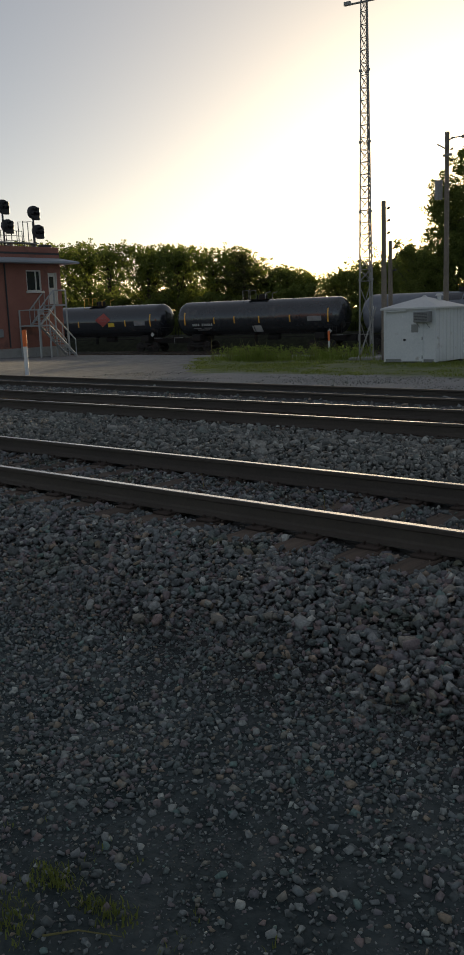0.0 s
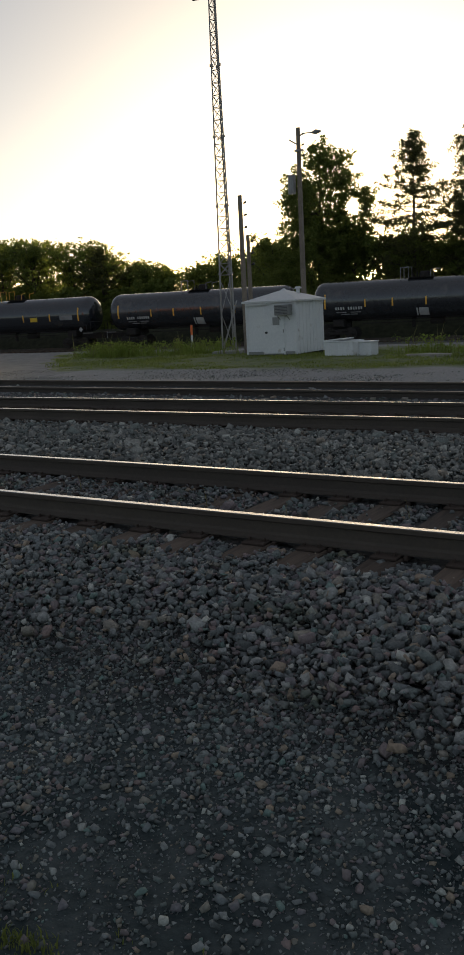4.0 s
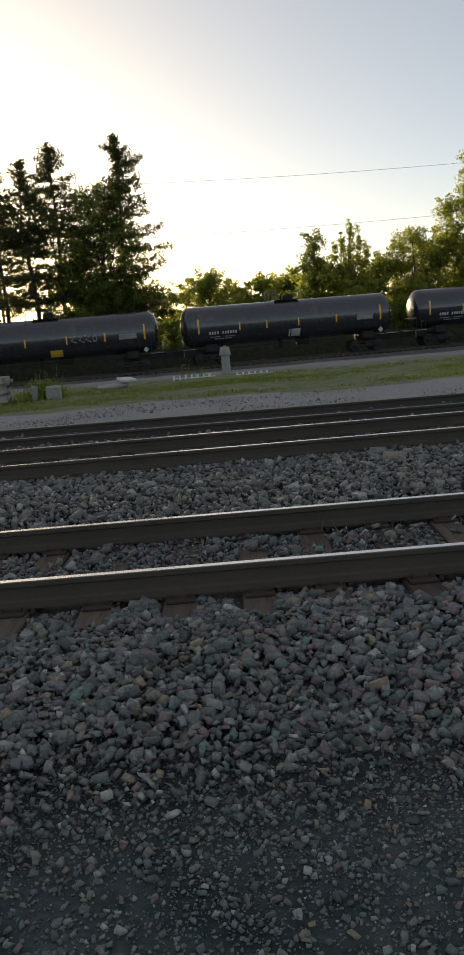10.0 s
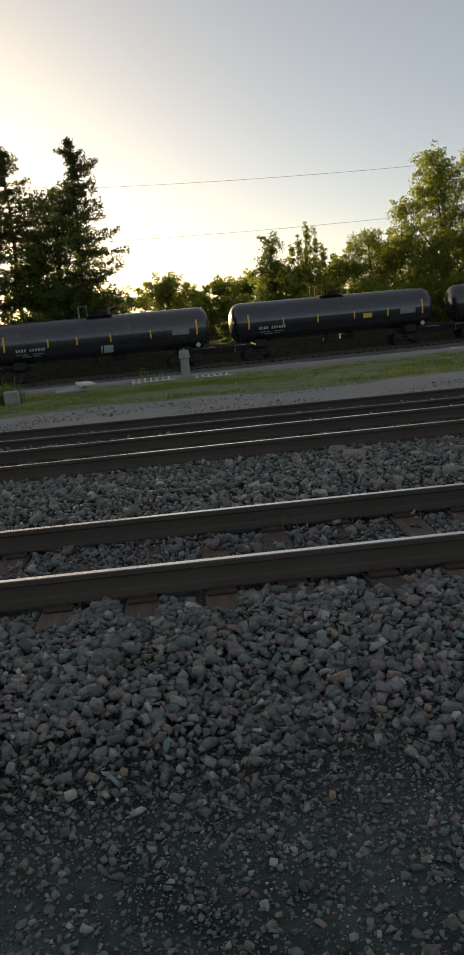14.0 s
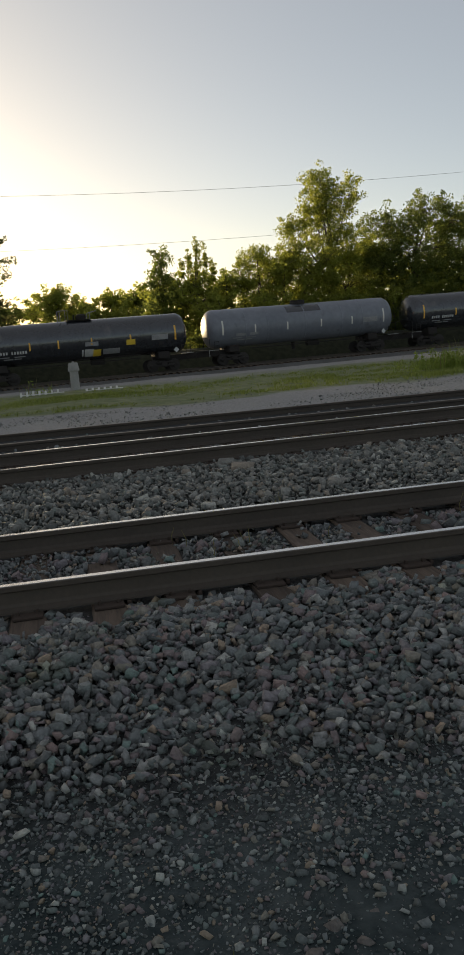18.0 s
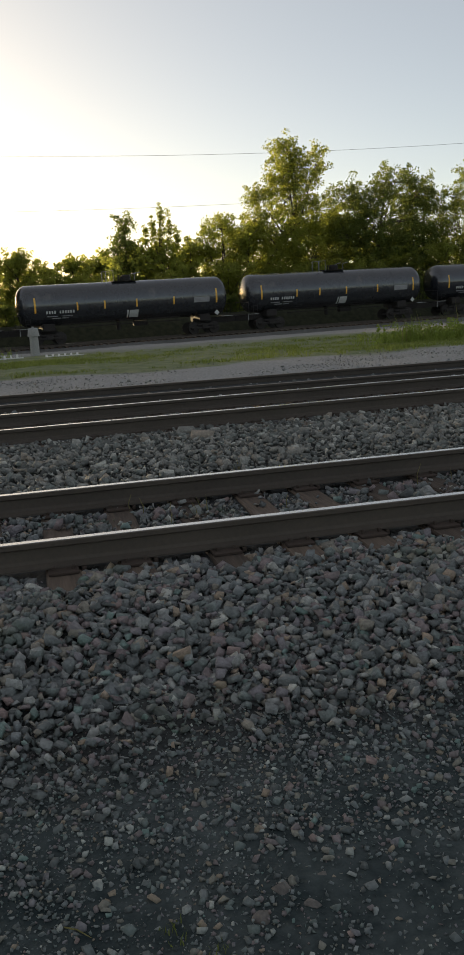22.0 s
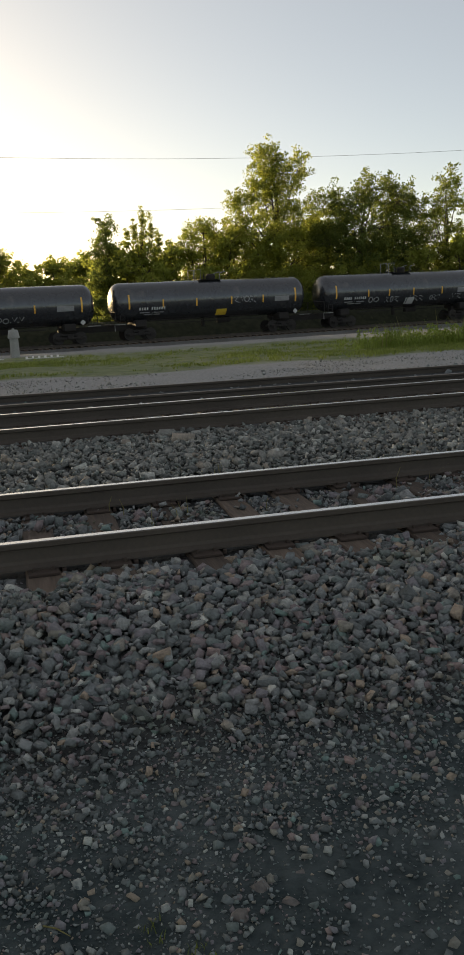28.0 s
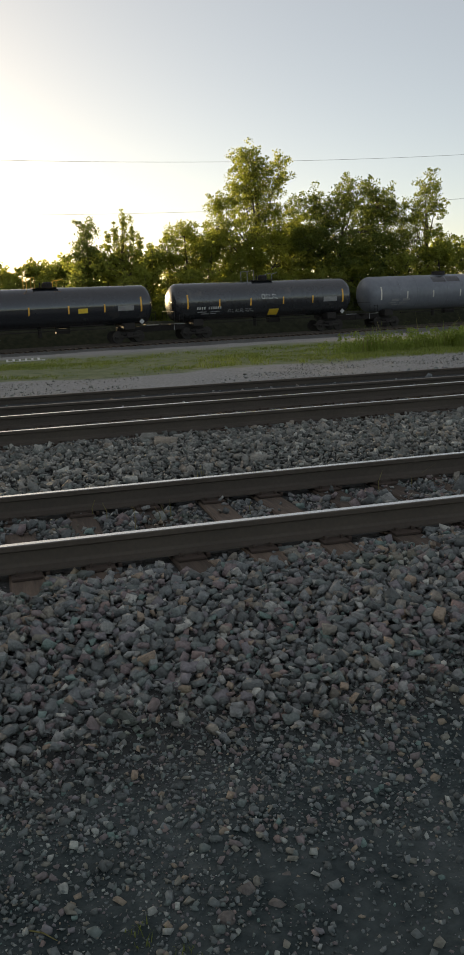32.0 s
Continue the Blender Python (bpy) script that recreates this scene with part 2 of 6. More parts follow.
def leaf_mat(name, c1, c2, through=0.45, scale=0.35):
    m = bpy.data.materials.new(name)
    m.use_nodes = True
    N, L = m.node_tree.nodes, m.node_tree.links
    N.remove(N["Principled BSDF"])
    co = N.new("ShaderNodeTexCoord")
    n1 = N.new("ShaderNodeTexNoise")
    n1.inputs["Scale"].default_value, n1.inputs["Detail"].default_value = scale, 3
    L.new(co.outputs["Object"], n1.inputs["Vector"])
    rnd = N.new("ShaderNodeNewGeometry").outputs["Random Per Island"]
    ad = N.new("ShaderNodeMath")
    ad.operation = "MULTIPLY_ADD"
    ad.inputs[1].default_value, ad.inputs[2].default_value = 0.5, -0.25
    L.new(rnd, ad.inputs[0])
    sm = N.new("ShaderNodeMath")
    sm.operation = "ADD"
    L.new(n1.outputs["Fac"], sm.inputs[0])
    L.new(ad.outputs[0], sm.inputs[1])
    col = N.new("ShaderNodeMix")
    col.data_type = "RGBA"
    col.inputs[6].default_value, col.inputs[7].default_value = (*c1, 1), (*c2, 1)
    L.new(sm.outputs[0], col.inputs[0])
    df, tr, gl = N.new("ShaderNodeBsdfDiffuse"), N.new("ShaderNodeBsdfTranslucent"), N.new("ShaderNodeMixShader")
    gl.inputs[0].default_value = through
    L.new(col.outputs[2], df.inputs[0])
    L.new(col.outputs[2], tr.inputs[0])
    L.new(df.outputs[0], gl.inputs[1])
    L.new(tr.outputs[0], gl.inputs[2])
    L.new(gl.outputs[0], N["Material Output"].inputs[0])
    return m


STONES = [(0.0, (0.38, 0.4, 0.4)), (0.15, (0.54, 0.57, 0.57)), (0.28, (0.55, 0.62, 0.6)), (0.4, (0.74, 0.75, 0.75)), (0.5, (0.76, 0.6, 0.61)), (0.58, (0.7, 0.63, 0.68)), (0.64, (0.86, 0.77, 0.66)), (0.72, (0.98, 0.98, 0.96)), (0.79, (0.64, 0.68, 0.7)), (0.86, (1.2, 1.18, 1.12)), (0.91, (1.1, 0.84, 0.64)), (0.94, (0.92, 0.66, 0.62)), (0.96, (0.6, 0.82, 0.76)), (0.978, (1.6, 1.56, 1.45))]
M_STONE = mat("ballast_stone", (0.162, 0.166, 0.16), (0.366, 0.372, 0.358), 0.72, fine=55, big=22, bump=0.9, depth=0.012, island=STONES, stain=((0.16, 0.18, 0.14), 1.6, 0.57))
M_PALE = mat("pale_ballast_stone", (0.165, 0.167, 0.155), (0.365, 0.367, 0.342), 0.75, fine=55, big=22, bump=0.9, depth=0.012,
             island=[(0.0, (0.42, 0.43, 0.42)), (0.2, (0.62, 0.64, 0.62)), (0.4, (0.8, 0.78, 0.74)), (0.58, (0.95, 0.9, 0.83)), (0.7, (0.66, 0.72, 0.69)), (0.8, (1.15, 1.13, 1.08)), (0.9, (1.5, 1.48, 1.4)), (0.95, (1.0, 0.85, 0.72))])
M_PEBBLE = mat("pebble", (0.142, 0.156, 0.15), (0.315, 0.338, 0.325), 0.82, fine=90, big=30, bump=0.5, depth=0.005, island=STONES)
M_ROCK = mat("brown_grey_rock", (0.075, 0.068, 0.062), (0.19, 0.17, 0.152), 0.8, fine=60, big=14, bump=0.8, depth=0.008)
M_STEEL = mat("rail_side_steel", (0.056, 0.045, 0.035), (0.09, 0.072, 0.056), 0.75, metal=0.0, fine=35, big=1.5, bump=0.3, depth=0.003)
M_HEAD = mat("polished_rail_head", (0.46, 0.45, 0.43), (0.55, 0.53, 0.51), 0.16, metal=1.0, fine=20, big=2, bump=0.05, depth=0.001, rough2=0.3)
M_HEAD_DULL = mat("dull_rail_head", (0.16, 0.13, 0.11), (0.24, 0.2, 0.17), 0.38, metal=0.9, fine=20, big=2, bump=0.1, depth=0.001, rough2=0.6)
M_TIE = mat("tie_wood", (0.04, 0.03, 0.023), (0.15, 0.108, 0.078), 0.9, fine=42, big=16, bump=0.9, depth=0.014, vary=0.3, stretch=(1, 0.09, 1))
M_PLATE = mat("rusty_plate", (0.045, 0.034, 0.027), (0.085, 0.06, 0.046), 0.8, metal=0.3, fine=40, bump=0.3, depth=0.003)
M_BLACK = mat("black_tank_paint", (0.016, 0.018, 0.022), (0.029, 0.032, 0.037), 0.1, fine=3, big=0.5, bump=0.0, rough2=0.2, spec=1.0, stain=((0.04, 0.039, 0.038), 0.9, 0.6))
M_GREY = mat("weathered_grey_tank_paint", (0.13, 0.142, 0.162), (0.195, 0.205, 0.228), 0.3, fine=3, big=0.45, bump=0.0, rough2=0.46, stain=((0.085, 0.088, 0.095), 0.8, 0.64))
M_WORN = mat("dusty_black_tank_paint", (0.02, 0.022, 0.025), (0.036, 0.038, 0.041), 0.14, fine=3, big=0.5, bump=0.0, rough2=0.3, spec=1.0, stain=((0.075, 0.07, 0.064), 0.7, 0.62))
M_UNDER = mat("grimy_steel", (0.018, 0.016, 0.015), (0.045, 0.038, 0.033), 0.8, metal=0.2, fine=15, bump=0.3)
M_WHEEL = mat("worn_wheel_steel", (0.022, 0.019, 0.017), (0.045, 0.038, 0.033), 0.6, metal=0.3, fine=15, bump=0.2)
M_STRIPE = mat("yellow_reflector", (0.8, 0.42, 0.05), (0.88, 0.5, 0.08), 0.35, fine=20, bump=0.0)
M_WSTRIPE = mat("white_reflector", (0.6, 0.58, 0.5), (0.75, 0.72, 0.62), 0.35, fine=20, bump=0.0)
M_YELLOW = mat("yellow_panel_paint", (0.72, 0.48, 0.04), (0.82, 0.57, 0.06), 0.5, fine=8, bump=0.0)
M_LETTER = mat("faded_white_paint", (0.45, 0.45, 0.43), (0.6, 0.6, 0.57), 0.6, fine=10, big=3, bump=0.0)
M_DIM = mat("dirty_white_paint", (0.2, 0.2, 0.2), (0.32, 0.32, 0.31), 0.6, fine=10, big=2, bump=0.0)
M_TEAL = mat("faded_teal_paint", (0.1, 0.3, 0.26), (0.16, 0.4, 0.34), 0.6, fine=8, bump=0.0)
M_REDSIGN = mat("faded_red_paint", (0.3, 0.05, 0.04), (0.42, 0.08, 0.06), 0.6, fine=8, bump=0.0)
M_WHITE = mat("weathered_white_paint", (0.62, 0.63, 0.63), (0.76, 0.76, 0.75), 0.55, fine=14, big=0.9, bump=0.1, depth=0.003, stain=((0.42, 0.38, 0.33), 2.2, 0.64))
M_ROOF = mat("white_sheet_roof", (0.55, 0.55, 0.54), (0.68, 0.68, 0.66), 0.5, fine=9, bump=0.1)
M_GREYMETAL = mat("grey_metal", (0.22, 0.22, 0.22), (0.34, 0.34, 0.33), 0.5, metal=0.5, fine=20, bump=0.1)
M_GALV = mat("galvanised_mast_steel", (0.26, 0.25, 0.235), (0.38, 0.365, 0.345), 0.5, metal=0.3, fine=20, bump=0.1)
M_POLE = mat("weathered_pole_wood", (0.17, 0.14, 0.112), (0.3, 0.25, 0.2), 0.9, fine=16, big=1.5, bump=0.5, depth=0.01)
M_PLANK = mat("grey_sawn_timber", (0.26, 0.24, 0.2), (0.4, 0.37, 0.31), 0.85, fine=14, big=1.2, bump=0.4, depth=0.006, vary=0.12)
M_CONC = mat("weathered_concrete", (0.25, 0.245, 0.23), (0.38, 0.37, 0.35), 0.85, fine=22, big=1.5, bump=0.35, depth=0.006, stain=((0.25, 0.24, 0.21), 2.5, 0.6))
M_BRICK = mat("red_brick", (0.24, 0.1, 0.075), (0.34, 0.15, 0.11), 0.85, fine=12, big=0.8, bump=0.3, depth=0.006, stain=((0.18, 0.09, 0.07), 0.9, 0.6))
M_EAVE = mat("blue_grey_eave", (0.27, 0.3, 0.33), (0.36, 0.39, 0.42), 0.6, fine=9, bump=0.1)
M_DARK = mat("dark_painted_metal", (0.025, 0.025, 0.027), (0.05, 0.05, 0.052), 0.5, fine=20, bump=0.1)
M_FRAME = mat("pale_window_frame", (0.55, 0.54, 0.5), (0.66, 0.65, 0.6), 0.6, fine=12, bump=0.05)
M_STAIR = mat("grey_painted_timber", (0.3, 0.31, 0.31), (0.42, 0.43, 0.42), 0.7, fine=12, bump=0.2)
M_ORANGE = mat("orange_marker", (0.75, 0.14, 0.03), (0.85, 0.2, 0.05), 0.5, fine=10, bump=0.0)
M_BARK = mat("bark", (0.05, 0.038, 0.03), (0.1, 0.078, 0.06), 0.95, fine=9, big=1.2, bump=0.8, depth=0.03)
M_WIRE = mat("wire", (0.2, 0.2, 0.2), (0.3, 0.3, 0.3), 0.5, metal=0.5, bump=0.0)
M_PINE = leaf_mat("pine_needles", (0.06, 0.07, 0.03), (0.16, 0.165, 0.065), 0.55)
M_LEAF = leaf_mat("leaves", (0.1, 0.135, 0.026), (0.26, 0.29, 0.07), 0.62)
M_LEAF2 = leaf_mat("dark_leaves", (0.1, 0.135, 0.036), (0.24, 0.275, 0.075), 0.62)
M_LEAF3 = leaf_mat("bright_leaves", (0.18, 0.215, 0.04), (0.42, 0.44, 0.1), 0.66)
M_GRASS = leaf_mat("grass_blades", (0.14, 0.185, 0.045), (0.32, 0.35, 0.1), 0.5, 0.6)
M_WEED = leaf_mat("weed_leaves", (0.15, 0.21, 0.04), (0.32, 0.38, 0.09), 0.5, 1.2)
M_STRAW = leaf_mat("dry_stalks", (0.16, 0.15, 0.06), (0.3, 0.27, 0.12), 0.4)
M_GLASS = bpy.data.materials.new("dark_window_glass")
M_GLASS.use_nodes = True
g_ = M_GLASS.node_tree.nodes["Principled BSDF"]
g_.inputs["Base Color"].default_value, g_.inputs["Roughness"].default_value = (0.03, 0.035, 0.04, 1), 0.06


# ---- the lie of the land ----
def train_y(x):
    return 69.0 + 0.16 * x


def train_z(x):
    return -1.82 - 0.003 * x


PROFILE_Y = [-400, 2.2, 2.9, 4.1, 4.5, 16.6, 17.8, 22.0, 36.0]
PROFILE_Z = [-0.42, -0.42, -0.39, -0.25, -0.22, -0.22, -0.32, -0.42, -0.66]


def ground_z(x, y):
    """Height of the bare ground (arrays or numbers)."""
    x, y = np.asarray(x, float), np.asarray(y, float)
    z = np.interp(y, PROFILE_Y, PROFILE_Z)
    xc = np.clip(x, -150, 150)
    e, zt = train_y(xc) - 3.4, train_z(xc) - 0.75
    f = np.clip((y - 36) / (e - 36), 0, 1)
    # made-up rise behind the train, added to hide the sunlit view below the cars
    bank = np.interp(y - e, (7.0, 9.6, 12.0, 19.0), (0.0, 2.0, 2.1, 0.0)) * np.interp(np.abs(x), (150, 400), (1, 0))
    return np.where(y > 36, -0.66 + (zt + 0.66) * (0.55 * f + 0.45 * f * f) + bank, z)


def gz(x, y):
    return float(ground_z(x, y))


def lumps(x, y, s, seed=0.0):
    return np.sin(x * 1.7 * s + seed) * np.sin(y * 2.3 * s + 1.3 * seed) + 0.6 * np.sin(x * 4.1 * s - y * 3.1 * s + seed) + 0.4 * np.sin(x * 9.7 * s + y * 8.3 * s)


def patchy(x, y, size, seed):
    """Smooth uneven noise from -1 to 1 with patches of about that size (arrays)."""
    g = np.random.default_rng(seed).uniform(-1, 1, (64, 64))
    out, amp = 0.0, 0.62
    for _ in range(3):
        u, v = np.asarray(x) / size, np.asarray(y) / size
        i, j = np.floor(u).astype(int), np.floor(v).astype(int)
        fu, fv = u - i, v - j
        fu, fv = fu * fu * (3 - 2 * fu), fv * fv * (3 - 2 * fv)
        a = g[i % 64, j % 64] * (1 - fu) + g[(i + 1) % 64, j % 64] * fu
        b = g[i % 64, (j + 1) % 64] * (1 - fu) + g[(i + 1) % 64, (j + 1) % 64] * fu
        out = out + amp * 1.5 * (a * (1 - fv) + b * fv)
        size, amp = size * 0.43, amp * 0.55
    return np.clip(out, -1, 1)


def ground_material():
    """Dirt, ballast, gravel road, grassy soil, far gravel and a bank coloured as if in shade, in bands with ragged
    borders.
    """
    m = bpy.data.materials.new("ground")
    m.use_nodes = True
    N, L = m.node_tree.nodes, m.node_tree.links
    bs = N["Principled BSDF"]
    co = N.new("ShaderNodeTexCoord")

    def noise_tex(scale, detail=6):
        n = N.new("ShaderNodeTexNoise")
        n.inputs["Scale"].default_value, n.inputs["Detail"].default_value = scale, detail
        L.new(co.outputs["Object"], n.inputs["Vector"])
        return n.outputs["Fac"]

    def two(c1, c2, fac):
        r = N.new("ShaderNodeMapRange")
        r.inputs[1].default_value, r.inputs[2].default_value = 0.35, 0.65
        L.new(fac, r.inputs[0])
        x = N.new("ShaderNodeMix")
        x.data_type = "RGBA"
        x.inputs[6].default_value, x.inputs[7].default_value = (*c1, 1), (*c2, 1)
        L.new(r.outputs[0], x.inputs[0])
        return x.outputs[2]

    def math_(op, a, b, c=None):
        n = N.new("ShaderNodeMath")
        n.operation = op
        for i, v in enumerate((a, b, c)):
            if v is None:
                continue
            if isinstance(v, (int, float)):
                n.inputs[i].default_value = v
            else:
                L.new(v, n.inputs[i])
        return n.outputs[0]

    sep = N.new("ShaderNodeSeparateXYZ")
    L.new(co.outputs["Object"], sep.inputs[0])
    broad, mid, fine, grit = noise_tex(0.25), noise_tex(2.2), noise_tex(18), noise_tex(75)
    yy = math_("ADD", sep.outputs[1], math_("MULTIPLY_ADD", broad, 5.0, -2.5))
    yn = math_("ADD", sep.outputs[1], math_("MULTIPLY_ADD", mid, 0.7, -0.35))
    yt = math_("MULTIPLY_ADD", sep.outputs[0], -0.16, yn)
    col = two((0.02, 0.031, 0.032), (0.066, 0.08, 0.079), math_("MULTIPLY_ADD", mid, 0.75, math_("MULTIPLY_ADD", fine, 0.55, -0.15)))
    for border, width, c, src in (
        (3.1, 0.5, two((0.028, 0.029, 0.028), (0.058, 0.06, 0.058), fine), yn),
        (16.6, 0.5, two((0.2, 0.195, 0.185), (0.33, 0.322, 0.308), fine), yn),
        (22.6, 0.8, two((0.1, 0.13, 0.048), (0.19, 0.2, 0.1), mid), yy),
        (36.0, 4.0, two((0.18, 0.175, 0.163), (0.28, 0.271, 0.256), fine), yy),
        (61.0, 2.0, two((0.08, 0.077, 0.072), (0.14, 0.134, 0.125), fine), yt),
        # near-black bank: the trees' shade behind the train is put into this colour
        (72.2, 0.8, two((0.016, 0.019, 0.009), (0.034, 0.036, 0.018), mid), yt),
    ):
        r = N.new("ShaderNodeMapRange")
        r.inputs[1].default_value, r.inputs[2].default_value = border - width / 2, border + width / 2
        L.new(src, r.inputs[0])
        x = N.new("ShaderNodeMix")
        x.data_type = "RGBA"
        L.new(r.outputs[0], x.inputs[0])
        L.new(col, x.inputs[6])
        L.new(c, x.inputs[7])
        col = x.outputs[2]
    side = math_("ADD", math_("MULTIPLY_ADD", sep.outputs[1], 0.93, sep.outputs[0]), math_("MULTIPLY_ADD", broad, 8.0, -4.0))
    yard = math_("MULTIPLY", math_("LESS_THAN", side, 0.0), math_("MULTIPLY", math_("GREATER_THAN", yn, 18.0), math_("LESS_THAN", yn, 58.0)))
    x = N.new("ShaderNodeMix")
    x.data_type = "RGBA"
    L.new(yard, x.inputs[0])
    L.new(col, x.inputs[6])
    L.new(two((0.16, 0.16, 0.157), (0.23, 0.226, 0.218), mid), x.inputs[7])
    col = x.outputs[2]
    L.new(col, bs.inputs["Base Color"])
    bs.inputs["Roughness"].default_value = 0.93
    bs.inputs["Specular IOR Level"].default_value = 0.25
    b1, b2 = N.new("ShaderNodeBump"), N.new("ShaderNodeBump")
    b1.inputs["Strength"].default_value, b1.inputs["Distance"].default_value = 0.8, 0.02
    b2.inputs["Strength"].default_value, b2.inputs["Distance"].default_value = 0.6, 0.008
    L.new(fine, b1.inputs["Height"])
    L.new(grit, b2.inputs["Height"])
    L.new(b1.outputs[0], b2.inputs["Normal"])
    L.new(b2.outputs[0], bs.inputs["Normal"])
    return m


def build_ground():
    xs = np.unique(np.concatenate([np.linspace(-2500, -150, 12), np.linspace(-150, -14, 50), np.linspace(-14, 12, 150), np.linspace(12, 150, 50), np.linspace(150, 2500, 12)]))
    ys = np.unique(np.concatenate([np.linspace(-400, -2, 10), np.linspace(-2, 0.6, 8), np.linspace(0.6, 4.8, 70), np.linspace(4.8, 18, 60), np.linspace(18, 56, 44), np.linspace(56, 100, 70), np.linspace(100, 160, 12), np.linspace(160, 3500, 12)]))
    X, Y = np.meshgrid(xs, ys)
    Z = ground_z(X, Y)
    near = np.clip((6 - Y) / 2, 0, 1) * np.clip((Y + 2) / 1, 0, 1)
    Z = Z + near * 0.012 * lumps(X, Y, 1.3) + np.where((Y > 18) & (Y < 60), 0.03 * lumps(X, Y, 0.3, 2.0), 0)
    nx, ny = len(xs), len(ys)
    i = np.arange(nx * ny).reshape(ny, nx)
    faces = np.stack([i[:-1, :-1], i[:-1, 1:], i[1:, 1:], i[1:, :-1]], -1).reshape(-1, 4)
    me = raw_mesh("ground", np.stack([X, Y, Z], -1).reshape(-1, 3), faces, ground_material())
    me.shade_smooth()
    tagged(new("ground", me), "dark dirt, grey ballast bed, gravel road, grassy verge and bank painted shade-dark", "ground", kind="structure")


# ---- loose stones ----
def rock_shapes(n, rng, points, thick=(0.22, 0.36)):
    """Angular rock shapes: the hull of a few points strewn round a squashed ball."""
    out = []
    while len(out) < n:
        bm = bmesh.new()
        flat = np.array([0.66, rng.uniform(0.4, 0.56), rng.uniform(*thick)])
        d = rng.normal(size=(points, 3))
        d /= np.linalg.norm(d, axis=1)[:, None]
        if len(out) % 3 == 0:
            d = np.array([(x, y, z) for x in (-1, 1) for y in (-1, 1) for z in (-1, 1)]) * rng.uniform(0.55, 1.0, (8, 3))
            d = np.concatenate([d, rng.normal(0, 0.45, (3, 3))])
        for p in d * rng.uniform(0.82, 1.08, (len(d), 1)) * flat:
            bm.verts.new(p)
        got = bmesh.ops.convex_hull(bm, input=bm.verts)
        bmesh.ops.delete(bm, geom=[g for g in got["geom_interior"] if isinstance(g, bmesh.types.BMVert)], context="VERTS")
        bmesh.ops.triangulate(bm, faces=bm.faces)
        bm.verts.index_update()
        v = np.array([p.co[:] for p in bm.verts])
        f = np.array([[p.index for p in q.verts] for q in bm.faces])
        bm.free()
        out.append((v, f))
    return out


def scatter(name, label, places, sizes, shapes, material, rng, category="stones", tumble=0.35):
    """One mesh of many stones at the places (n, 3)."""
    V, F, off = [], [], 0
    n = len(places)
    kind = rng.integers(0, len(shapes), n)
    for k, (v, f) in enumerate(shapes):
        ids = np.nonzero(kind == k)[0]
        if not len(ids):
            continue
        a, b, c = rng.uniform(0, 2 * np.pi, len(ids)), rng.normal(0, tumble, len(ids)), rng.normal(0, tumble, len(ids))
        ca, sa, cb, sb, cc, sc = np.cos(a), np.sin(a), np.cos(b), np.sin(b), np.cos(c), np.sin(c)
        o, z = np.ones_like(a), np.zeros_like(a)
        rz = np.stack([ca, -sa, z, sa, ca, z, z, z, o], -1).reshape(-1, 3, 3)
        rx = np.stack([o, z, z, z, cb, -sb, z, sb, cb], -1).reshape(-1, 3, 3)
        ry = np.stack([cc, z, sc, z, o, z, -sc, z, cc], -1).reshape(-1, 3, 3)
        R = rz @ rx @ ry * sizes[ids][:, None, None]
        P = np.einsum("nij,vj->nvi", R, v) + places[ids][:, None, :]
        V.append(P.reshape(-1, 3))
        F.append((f[None] + (off + np.arange(len(ids)) * len(v))[:, None, None]).reshape(-1, 3))
        off += len(ids) * len(v)
    me = raw_mesh(name, np.concatenate(V), np.concatenate(F), material)
    return tagged(new(name, me), label, category, kind="stuff")


def jitter_grid(x0, x1, y0, y1, step, rng):
    gx, gy = np.meshgrid(np.arange(x0, x1, step), np.arange(y0, y1, step))
    p = np.stack([gx.ravel(), gy.ravel()], -1)
    return p + rng.uniform(-0.5, 0.5, p.shape) * step


# ---- tracks ----
NEAR_Y, MID_Y, FAR_Y = 5.40, 10.567, 14.232       # the nearer rail of each track at x = 0
MID_M, FAR_M = 0.0115, -0.0315                    # their slant
RAIL_STEP = 1.507
TRACKS = [("near", NEAR_Y, 0.0, 0.0), ("middle", MID_Y, MID_M, 0.016), ("far", FAR_Y, FAR_M, -0.096)]


def rail_profile(k=1.0):
    """Half of a rail's section from foot to head, mirrored; z = 0 on top of the head."""
    half = [(0.07, -0.175), (0.07, -0.163), (0.02, -0.145), (0.0085, -0.125), (0.0085, -0.05), (0.034, -0.038), (0.036, -0.009), (0.03, -0.003)]
    return [(y, z) for y, z in half] + [(-y, z) for y, z in reversed(half)]


def build_rail(name, parent, y, x0, x1, head):
    g = Geo().sweep(rail_profile(), x0, x1)
    r = part(name, g, M_STEEL, parent, m=Matrix.Translation((0, y, 0)))
    cap = Geo().sweep([(0.0305, -0.004), (0.027, 0.0), (-0.027, 0.0), (-0.0305, -0.004)], x0, x1)
    part("rail_head", cap, head, r)
    return r


